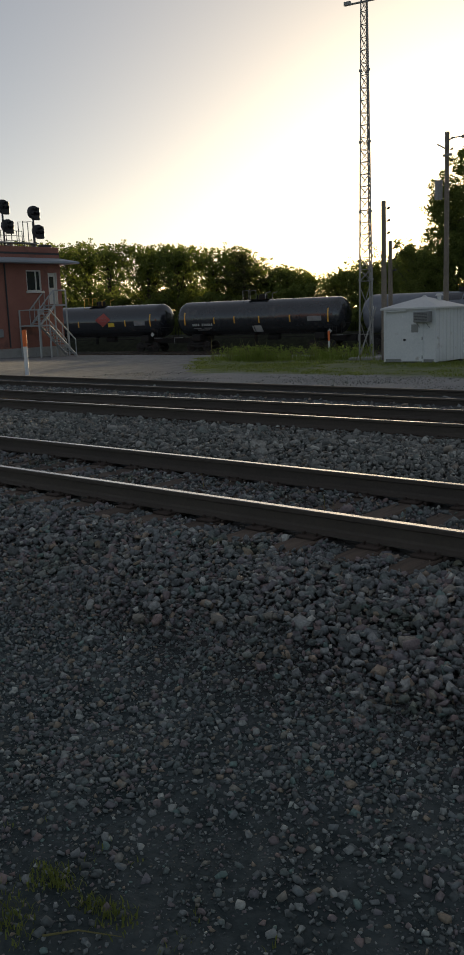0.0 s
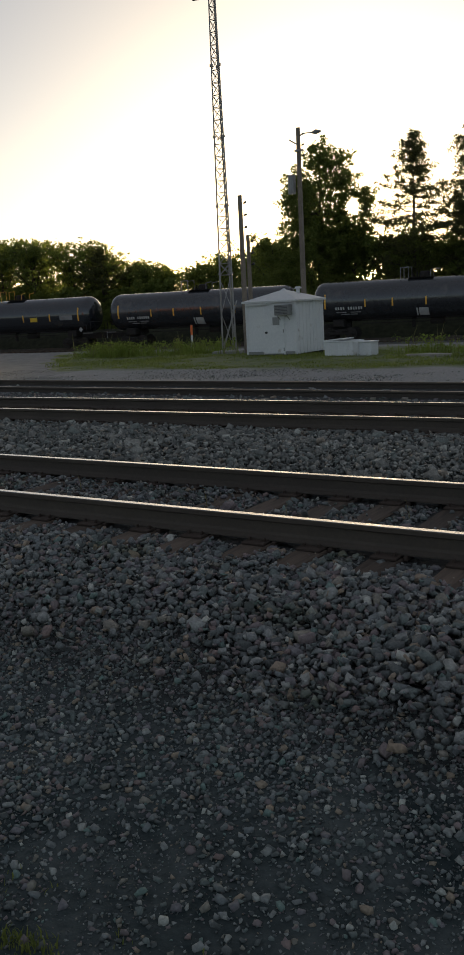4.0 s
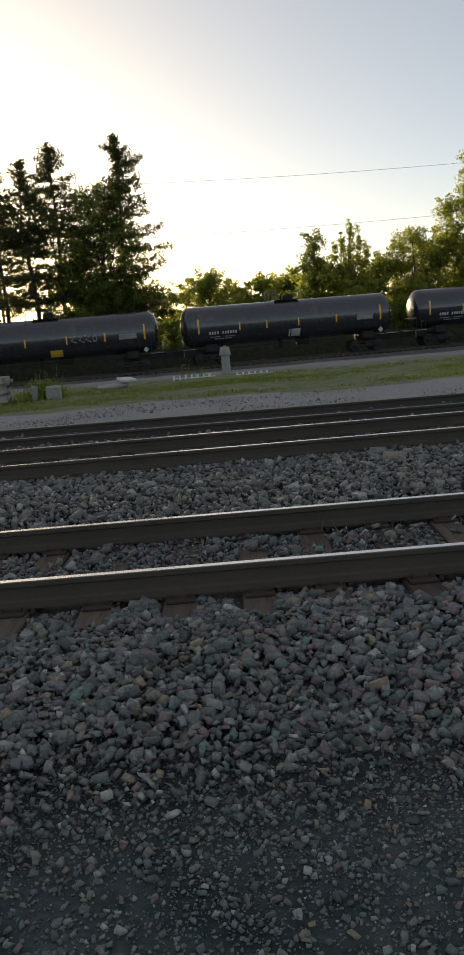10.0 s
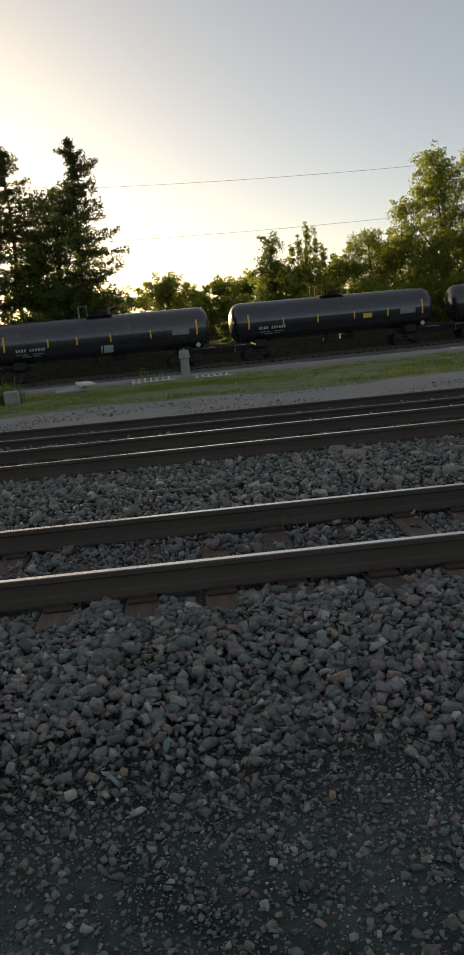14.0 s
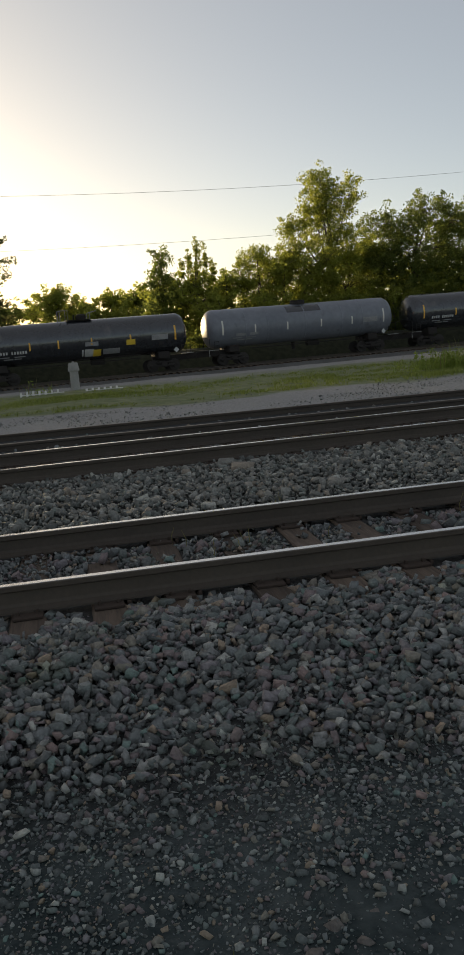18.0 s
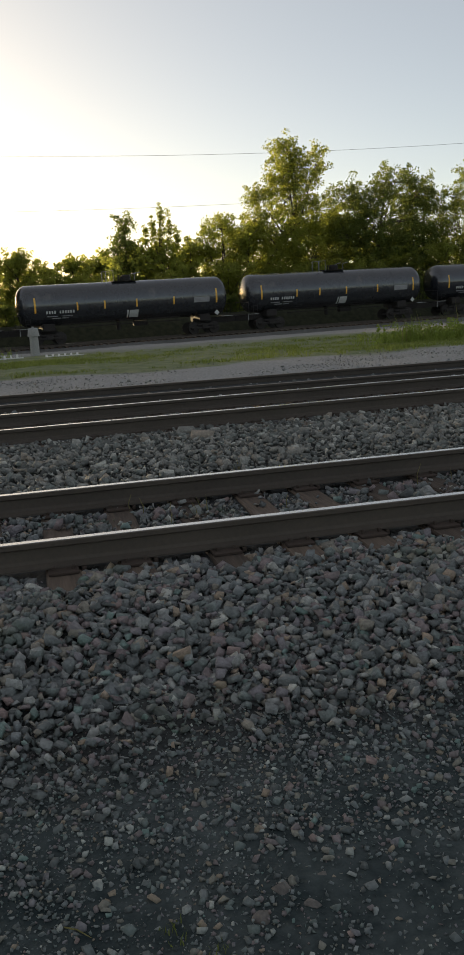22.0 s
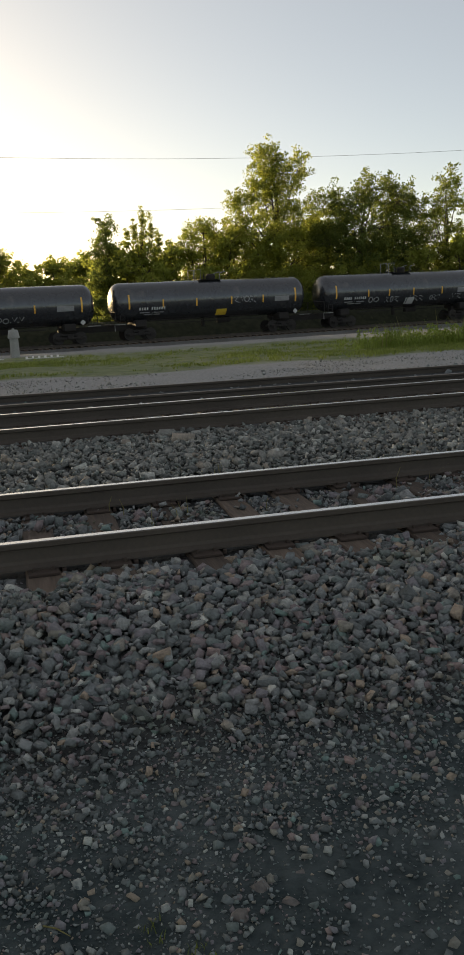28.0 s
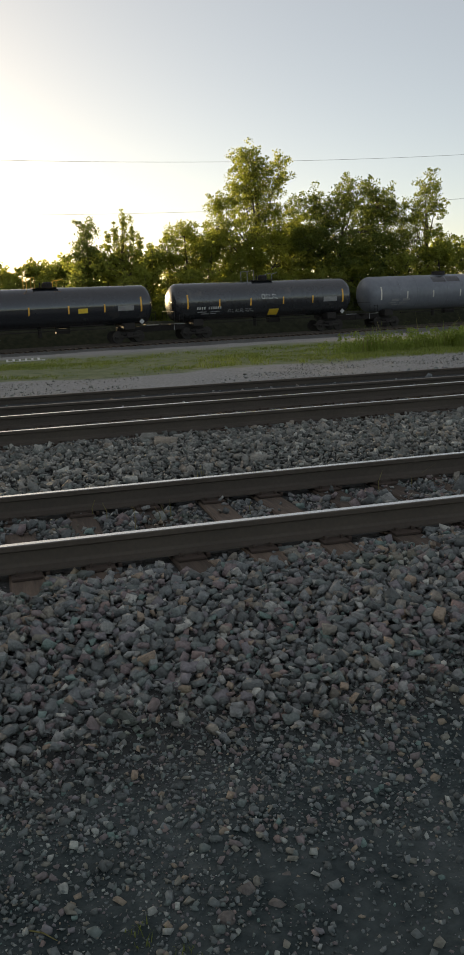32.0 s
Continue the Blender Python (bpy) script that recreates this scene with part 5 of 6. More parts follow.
        for x, h in ((-0.32, 0.4), (-0.12, 0.3)):
            part("valve", Geo().tube([(x, 0, top), (x, 0, top + h), (x, 0, top + h + 0.05)], [0.06, 0.06, 0.03], 8), M_UNDER, root)
        for y in (-0.62, 0.62):
            part("platform_railing", Geo().tube([(-1.45, y, top - 0.1), (-1.45, y, top + 0.78), (-0.85, y, top + 0.82), (-0.85, y, top - 0.02)], 0.034, 5), grey, root)
            part("platform_railing", Geo().tube([(0.8, y, top + 0.02), (0.8, y, top + 0.5), (1.3, y, top + 0.62)], 0.03, 5), grey, root)
    else:
        shell_stroke(tank, "worn_patch", [(-1.5, 4.02), (1.5, 4.02)], 0.5, M_WORN, "dark worn patch below the manway")
        part("manway", Geo().tube([(0, 0, zc + R - 0.05), (0, 0, zc + R + 0.3)], 0.6, 18), M_UNDER, root)

    # what is painted or stuck on the shell
    def plate(name, x, z, w, h, material, label=""):
        return shell_stroke(tank, name, [(x - w / 2, z), (x + w / 2, z)], h, material, label)

    st = M_WSTRIPE if style == 2 else M_STRIPE
    for x in (-7.15, 7.15):
        plate("end_reflector", x, 2.95, 0.13, 1.1, st)
    for x in (-4.4, -1.6, 1.4, 4.2) if style != 1 else (-4.0, -1.9, 0.6, 3.6):
        plate("reflector", x, 2.75, 0.11, 0.6, st)
    bar_m = M_DIM if style == 2 else M_LETTER
    if style != 2:
        for k in range(11):
            if k != 4:
                plate("lettering_bar", -6.3 + 0.2 * k, 2.4, 0.12, 0.21, bar_m)
    else:
        for x, w in ((-5.6, 0.9), (-4.5, 0.7)):
            plate("lettering_bar", x, 2.35, w, 0.2, bar_m)
    for x, w, z in ((-5.9, 0.8, 2.1), (-4.8, 0.9, 2.1), (-5.3, 1.3, 1.95)):
        plate("small_lettering_bar", x, z, w, 0.07, M_DIM)
    plate("stencil_panel", 5.9, 2.7, 1.3, 0.4, M_DIM)
    if style == 0:
        plate("yellow_panel", 2.5, 2.62, 0.75, 0.36, M_YELLOW, "yellow warning panel")
    elif style == 1:
        plate("placard_panel", 0.3, 1.95, 0.9, 0.55, M_LETTER)
    elif style == 3:
        plate("yellow_panel", 0.6, 1.85, 0.9, 0.5, M_YELLOW, "yellow warning panel")
    dia = Geo().box((7.2, -1.28, 1.62), (0.3, 0.02, 0.3), m=pose(0, 0, 0, 0, 45, 0))
    part("placard_diamond", dia, M_LETTER, root)
    part("step_bar", Geo().tube([(7.5, -1.47, 1.3), (8.5, -1.47, 1.3)], 0.03, 6), M_DIM, root)
    part("step_bar", Geo().tube([(-7.5, -1.47, 1.3), (-8.4, -1.47, 1.3), (-8.4, -1.47, 0.8)], 0.03, 6), M_DIM, root)
    return tagged(root, label, "tank car", "moving train of tank cars")


CARS = []


def car_pose(s):
    c = math.hypot(1, 0.16)
    x = s / c
    return pose(x, train_y(x), train_z(x), 0, math.degrees(math.atan(0.003)), math.degrees(math.atan(0.16)))


def build_train():
    kinds = [tank_car(M_BLACK, "glossy black railway tank car with yellow reflector strips", 0), tank_car(M_WORN, "dusty black railway tank car with pale lettering", 1),
             tank_car(M_GREY, "weathered blue-grey tank car with a dark patch on top", 2), tank_car(M_WORN, "black tank car with white graffiti and a yellow panel", 3)]
    order = {8: 1, 19: 2, 20: 1, 26: 2, 24: 0, 25: 1, 10: 3, 28: 3, 11: 1, 6: 1, 5: 2, 4: 1, 14: 1, 15: 0, 17: 0, 18: 1, 21: 0, 22: 1, 23: 1, 29: 1, 30: 0, 31: 0, 32: 3, 33: 2, 0: 2, 1: 0}
    used = set()
    for i in range(-5, 38):
        a, b = CAR_KNOTS
        s = np.interp(i, a, b)
        s = s + 19.35 * (min(0, i) + max(0, i - 32))
        start = SCALE_S * s + 8.75
        k = order.get(i, (i * 7) % 4 % 2)
        if k in used:
            ob = copy_thing(kinds[k], Matrix())
        else:
            ob = kinds[k]
            used.add(k)
        CARS.append((ob, start))
    for i, (ob, _) in enumerate(CARS):
        decorate(ob, i - 5)


def build_train_bed(rng):
    ang = math.degrees(math.atan(0.16))
    root = empty("railway_track", pose(0, train_y(0), train_z(0), 0, math.degrees(math.atan(0.003)), ang))
    tagged(root, "railway track on a low ballast bank under the train", "railway track")
    for s in (-1, 1):
        build_rail("rail", root, s * RAIL_STEP / 2, -320, 320, M_HEAD)
    M_BANK = mat("dark_track_gravel", (0.08, 0.077, 0.07), (0.15, 0.145, 0.135), 0.9, fine=20, bump=0.8, depth=0.03)
    bed = Geo().sweep([(-3.4, -0.85), (-1.75, -0.27), (1.75, -0.27), (3.4, -0.85)], -320, 320)
    part("ballast_bank", bed, M_BANK, root)
    ties, x = Geo(), -110.0
    while x < 110:
        ties.box((x + rng.uniform(-0.04, 0.04), rng.uniform(-0.06, 0.06), -0.25), (0.23, 2.6, 0.17))
        x += 0.54
    part("tie", ties, M_TIE, root, kind="stuff")


# ---- buildings and yard things ----
def build_shed():
    x0, y0 = -18.34, 30.1
    w, d, h = 2.2, 2.3, 2.06
    root = empty("equipment_shed", pose(x0, y0, gz(-17.5, 30.5) - 0.04, 0, 0, 0))
    body = Geo().box((w / 2, d / 2, h / 2 + 0.1), (w, d, h), 0.02)
    part("wall", body, M_WHITE, root)
    part("skid", Geo().box((w / 2, 0.2, 0.05), (w + 0.1, 0.15, 0.1)).box((w / 2, d - 0.2, 0.05), (w + 0.1, 0.15, 0.1)), M_DARK, root)
    e, zt = 0.12, h + 0.1
    rf = Geo().add([(-e, -e, zt), (w + e, -e, zt), (w + e, d + e, zt), (-e, d + e, zt), (w / 2, d / 2, zt + 0.42),
                    (-e, -e, zt - 0.07), (w + e, -e, zt - 0.07), (w + e, d + e, zt - 0.07), (-e, d + e, zt - 0.07)],
                   [(0, 1, 4), (1, 2, 4), (2, 3, 4), (3, 0, 4), (0, 5, 6, 1), (1, 6, 7, 2), (2, 7, 8, 3), (3, 8, 5, 0), (5, 8, 7, 6)])
    roof = part("roof", rf, M_ROOF, root)
    part("roof_vent", Geo().tube([(w * 0.72, d * 0.62, zt + 0.12), (w * 0.72, d * 0.62, zt + 0.42)], 0.08, 10).tube([(w * 0.72, d * 0.62, zt + 0.42), (w * 0.72, d * 0.62, zt + 0.5)], [0.16, 0.1], 10), M_ROOF, roof)
    part("ridge_cap", Geo().tube([(w / 2, d / 2, zt + 0.36), (w / 2, d / 2, zt + 0.45)], [0.16, 0.05], 8), M_ROOF, roof)
    for x in (0.02, w - 0.02):
        part("corner_trim", Geo().box((x, -0.012, h / 2 + 0.1), (0.09, 0.03, h), 0.006), M_WHITE, root)
    part("corner_trim", Geo().box((w + 0.012, d - 0.02, h / 2 + 0.1), (0.03, 0.09, h), 0.006), M_WHITE, root)
    for k in range(1, 8):
        part("wall_rib", Geo().box((w + 0.008, k * d / 8, h / 2 + 0.1), (0.02, 0.03, h - 0.05), 0.005), M_WHITE, root)
    door = part("door", Geo().box((0.8 + 0.42, -0.022, 0.98), (0.86, 0.04, 1.68), 0.008), M_WHITE, root)
    part("door_handle", Geo().tube([(0.92, -0.04, 0.95), (0.92, -0.1, 0.95)], 0.045, 10), M_DARK, door)
    part("notice", Geo().box((1.35, -0.046, 1.38), (0.3, 0.01, 0.3)), M_GREYMETAL, door)
    for z in (0.3, 1.0, 1.65):
        part("hinge", Geo().box((1.66, -0.046, z), (0.04, 0.02, 0.12), 0.004), M_GREYMETAL, door)
    for x in (0.77, 1.68):
        part("door_jamb", Geo().box((x, -0.015, 0.99), (0.06, 0.05, 1.78), 0.006), M_WHITE, root)
    ac = part("air_conditioner", Geo().box((1.75, -0.17, 1.8), (0.62, 0.34, 0.4), 0.02), M_GREYMETAL, root, "boxy wall air conditioner")
    for k in range(6):
        part("grille_slat", Geo().box((1.75, -0.345, 1.66 + k * 0.055), (0.54, 0.012, 0.018)), M_DARK, ac)
    part("bracket", Geo().tube([(1.55, -0.02, 1.4), (1.55, -0.3, 1.6)], 0.015, 5).tube([(1.95, -0.02, 1.4), (1.95, -0.3, 1.6)], 0.015, 5), M_GREYMETAL, ac)
    part("eave_lamp", Geo().box((0.55, -0.06, h - 0.02), (0.9, 0.1, 0.08), 0.02), M_ROOF, root)
    part("base_flashing", Geo().box((w / 2, -0.01, 0.16), (w + 0.02, 0.03, 0.12), 0.004), M_GREYMETAL, root)
    tagged(root, "small white metal shed with pyramid roof and wall air conditioner", "shed")


def build_bin():
    root = empty("white_trough", pose(-13.95, 29.6, gz(-13.9, 29.6) - 0.02, 0, 0, -2))
    L, w, h, t = 1.12, 0.8, 0.55, 0.05
    g = Geo()
    g.box((0, -w / 2, h / 2), (L, t, h), 0.01).box((0, w / 2, h / 2), (L, t, h), 0.01).box((-L / 2, 0, h / 2), (t, w, h), 0.01).box((L / 2, 0, h / 2), (t, w, h), 0.01).box((0, 0, 0.04), (L, w, 0.06))
    part("tub", g, M_WHITE, root)
    for s in (-1, 1):
        part("rim", Geo().box((0, s * (w / 2 + 0.02), h), (L + 0.12, 0.07, 0.06), 0.012), M_WHITE, root)
    for x in (-0.35, 0.0, 0.35):
        part("side_rib", Geo().box((x, -w / 2 - 0.03, h / 2), (0.05, 0.03, h - 0.08), 0.006), M_WHITE, root)
    part("lid", Geo().box((-0.2, 0, h + 0.06), (L * 0.72, w + 0.08, 0.05), 0.012, m=pose(0, 0, 0, 0, -4, 0)), M_ROOF, root)
    tagged(root, "low white storage tub with a half-open lid on the grass", "bin")
    b = empty("white_crate", pose(-13.1, 29.9, gz(-13.1, 29.9) - 0.02, 0, 0, -2))
    part("box", Geo().box((0, 0, 0.24), (0.5, 0.6, 0.48), 0.02), M_WHITE, b)
    part("lid", Geo().box((0, 0, 0.5), (0.55, 0.65, 0.05), 0.012), M_ROOF, b)
    tagged(b, "small white crate beside a storage tub", "crate")


def build_lumber():
    root = empty("timber_stack", pose(-7.75, 28.2, gz(-7.75, 28.2) - 0.03, 0, 0, -4))
    rng = np.random.default_rng(5)
    z = 0.0
    for row, (n, L) in enumerate(((5, 1.75), (5, 1.85), (4, 1.8), (3, 1.6), (4, 1.95), (4, 1.85))):
        bearers = row in (0, 2, 4)
        if bearers:
            for x in (-0.75, 0.0, 0.75):
                part("bearer", Geo().box((x, 0, z + 0.045), (0.1, 1.1, 0.09), 0.008), M_PLANK, root)
            z += 0.092
        for k in range(n):
            part("timber", Geo().box((rng.uniform(-0.08, 0.08), -0.5 + k * 0.22 + 0.1, z + 0.05), (L + rng.uniform(-0.1, 0.1), 0.2, 0.1), 0.008), M_PLANK, root)
        z += 0.104
    tagged(root, "stack of weathered grey timbers on bearers in the grass", "timber stack")
    rng = np.random.default_rng(9)
    for k, (x, y, L, a) in enumerate(((-10.3, 28.0, 1.2, 8), (-10.0, 28.2, 0.9, -15), (-9.7, 27.8, 0.7, 20))):
        b = Geo().box((0, 0, 0.06), (L, 0.18, 0.1), 0.01)
        ob = new("loose_timber", b.mesh("loose_timber", M_PLANK))
        ob.matrix_basis = pose(x, y, gz(x, y), 0, 0, a)
        tagged(ob, "single grey timber lying in the grass", "timber", "loose timbers")


def build_concrete_bits():
    root = empty("concrete_post", pose(0.15, 35.6, gz(0.15, 35.6) - 0.02))
    part("shaft", Geo().tube([(0, 0, -0.1), (0, 0, 0.8)], [0.19, 0.17], 14), M_CONC, root, smooth=True)
    cap = Geo().tube([(0, 0, 0.8), (0, 0, 0.81), (0, 0, 0.85), (0, 0, 1.1), (0, 0, 1.13)], [0.17, 0.235, 0.235, 0.19, 0.16], 14)
    part("cap", cap, M_CONC, root, smooth=True)
    part("lug", Geo().box((0.0, -0.05, 1.15), (0.1, 0.08, 0.08), 0.02), M_CONC, root)
    tagged(root, "round weathered concrete post with a wide cap", "post")
    # white pickets and slabs lying round it
    rng = np.random.default_rng(3)
    for x0, n in ((-1.9, 7), (0.55, 6)):
        fence = empty("picket_panel", pose(x0, 34.0, gz(x0, 34.0) + 0.03, -32 if x0 < 0 else -68, 0, -3))
        for k in range(n):
            part("picket", Geo().box((k * 0.23, 0, 0.09 + rng.uniform(-0.02, 0.02)), (0.08, 0.03, 0.2), 0.006), M_FRAME, fence)
        part("rail", Geo().box((n * 0.115, 0.03, 0.06), (n * 0.23, 0.03, 0.04), 0.005), M_FRAME, fence)
        tagged(fence, "fallen pale picket panel half hidden in grass", "fence panel", "fallen picket panels")
    slab = empty("broken_slab", pose(-4.1, 32.6, gz(-4.1, 32.6) + 0.02, 6, -4, 12))
    part("slab", Geo().box((0, 0, 0.05), (1.1, 0.6, 0.12), 0.03), M_CONC, slab)
    part("slab_piece", Geo().box((0.55, -0.1, 0.22), (0.6, 0.5, 0.12), 0.03, m=pose(0, 0, 0, 4, 9, 20)), M_FRAME, slab)
    tagged(slab, "broken pale slab lying in the grass", "slab")
    blk = empty("concrete_block", pose(-5.5, 28.6, gz(-5.5, 28.6) - 0.02, 0, 0, 10))
    part("block", Geo().box((0, 0, 0.2), (0.5, 0.4, 0.5), 0.05), M_CONC, blk)
    part("stub", Geo().box((-0.6, 0.1, 0.24), (0.2, 0.2, 0.5), 0.04), M_CONC, blk)
    tagged(blk, "grey concrete block and stub among tall weeds", "block")


def build_markers():
    for x, y, h, r in ((-26.8, 19.35, 1.66, 0.075), (-24.3, 34.9, 1.3, 0.05)):
        root = empty("marker_post", pose(x, y, gz(x, y) - 0.03))
        part("shaft", Geo().tube([(0, 0, 0), (0, 0, h * 0.64)], r, 12), M_WHITE, root, smooth=True)
        part("sleeve", Geo().tube([(0, 0, h * 0.64), (0, 0, h * 0.99), (0, 0, h)], [r * 1.06, r * 1.06, r * 0.7], 12), M_ORANGE, root, "bright orange top", smooth=True)
        tagged(root, "white marker post with an orange top beside the gravel road", "marker post", "marker posts")


def build_mast():
    x0, y0, H, w0, w1 = -20.95, 33.0, 14.6, 0.56, 0.245
    root = empty("lattice_mast", pose(x0, y0, gz(x0, y0) - 0.05, 0, 0, 12))
    corners = [(math.cos(a), math.sin(a)) for a in (radians(90), radians(210), radians(330))]

    def leg_at(k, z):
        w = (w0 + (w1 - w0) * z / H) / 1.55
        return Vector((corners[k][0] * w, corners[k][1] * w, z))

    for k in range(3):
        part("leg", Geo().tube([leg_at(k, 0), leg_at(k, H)], [0.038, 0.026], 6), M_GALV, root)
    for z in (0, 3.4, 6.2, 9.0, 11.8):
        for k in range(3):
            p = leg_at(k, z + 0.02)
            part("leg_flange", Geo().tube([p, p + Vector((0, 0, 0.09))], 0.075, 8), M_GALV, root)
    n, z = 30, 0.0
    dz = H / n
    for i in range(n):
        g = Geo()
        for k in range(3):
            j = (k + 1) % 3
            g.tube([leg_at(k, z), leg_at(j, z + dz)], 0.015, 4, cap=False).tube([leg_at(j, z), leg_at(k, z + dz)], 0.015, 4, cap=False).tube([leg_at(k, z), leg_at(j, z)], 0.015, 4, cap=False)
        if z > 3.2:
            part("lattice_bay", g, M_GALV, root)
        z += dz
    for k in range(3):
        part("foot_brace", Geo().tube([leg_at(k, 0.3), leg_at((k + 1) % 3, 1.75), leg_at(k, 3.2)], 0.018, 5), M_GALV, root)
    part("footing", Geo().box((0, 0, 0.05), (1.3, 1.3, 0.25), 0.03), M_CONC, root)
    part("top_bracket", Geo().tube([(-0.75, 0, H - 0.1), (0.55, 0, H - 0.1)], 0.04, 6).box((-0.75, 0, H - 0.05), (0.3, 0.12, 0.16), 0.02), M_GALV, root)
    part("antenna", Geo().tube([(0, 0, H), (0, 0, H + 2.2)], 0.025, 6), M_GALV, root)
    part("stay_rod", Geo().tube([(-0.1, -0.9, 0), (0.35, 0.1, 2.3)], 0.03, 6), M_GALV, root)
    tagged(root, "tall three-legged steel lattice radio mast", "mast")


def utility_pole(x, y, h, r, label, arm=0.0, lamp=False):
    root = empty("utility_pole", pose(x, y, gz(x, y) - 0.2))
    part("shaft", Geo().tube([(0, 0, 0), (0, 0, h * 0.5), (0, 0, h + 0.2)], [r, r * 0.88, r * 0.74], 12), M_POLE, root, smooth=True)
    if arm:
        part("bracket", Geo().tube([(0, -r, h - 0.6), (-arm, -r - 0.1, h - 0.35)], 0.04, 6).box((0.1, -r, h - 0.9), (0.5, 0.1, 0.12), 0.02), M_GREYMETAL, root)
    for k in range(3):
        part("insulator", Geo().tube([(r + 0.02, 0, h - 0.15 - 0.5 * k), (r + 0.16, 0, h - 0.1 - 0.5 * k)], [0.03, 0.06], 8), M_DARK, root)
    if lamp:
        part("lamp_arm", Geo().tube([(0, 0, h - 0.2), (0.5, -0.2, h - 0.15), (1.1, -0.4, h - 0.2)], 0.03, 6), M_GREYMETAL, root)
        part("lamp_head", Geo().tube([(0.95, -0.35, h - 0.2), (1.2, -0.45, h - 0.22), (1.5, -0.55, h - 0.24)], [0.06, 0.12, 0.05], 8), M_GREYMETAL, root)
        part("transformer", Geo().tube([(-0.45, 0, h - 2.9), (-0.45, 0, h - 2.0)], 0.19, 12), M_GREYMETAL, root)
    return tagged(root, label, "utility pole")


def build_poles():
    utility_pole(-20.3, 33.3, 6.62, 0.125, "short weathered wooden pole beside a lattice mast")
    utility_pole(-21.6, 36.0, 5.25, 0.115, "short weathered wooden pole behind a white shed")
    utility_pole(-21.4, 41.0, 10.75, 0.145, "tall wooden utility pole with a lamp and transformer", arm=0.4, lamp=True)
    for x in (-24.0, 92.0):
        p = utility_pole(x, 100.0, 19.6, 0.2, "tall wooden pole carrying overhead wires")
        part("cross_arm", Geo().box((0, 0, 19.3), (2.2, 0.12, 0.14), 0.01), M_POLE, p)
    for name, z0, z1, sag in (("upper", 17.6, 19.0, 2.2), ("lower", 11.6, 14.0, 1.9)):
        g, n = Geo(), 40
        pts = []
        for k in range(n + 1):
            u = k / n
            pts.append((-24 + 116 * u, 99.9, z0 + (z1 - z0) * u - 4 * sag * u * (1 - u)))
        ob = new("overhead_wire", g.tube(pts, 0.017, 5).mesh("overhead_wire", M_WIRE))
        tagged(ob, "thin overhead wire sagging between poles", "wire", "overhead wires")


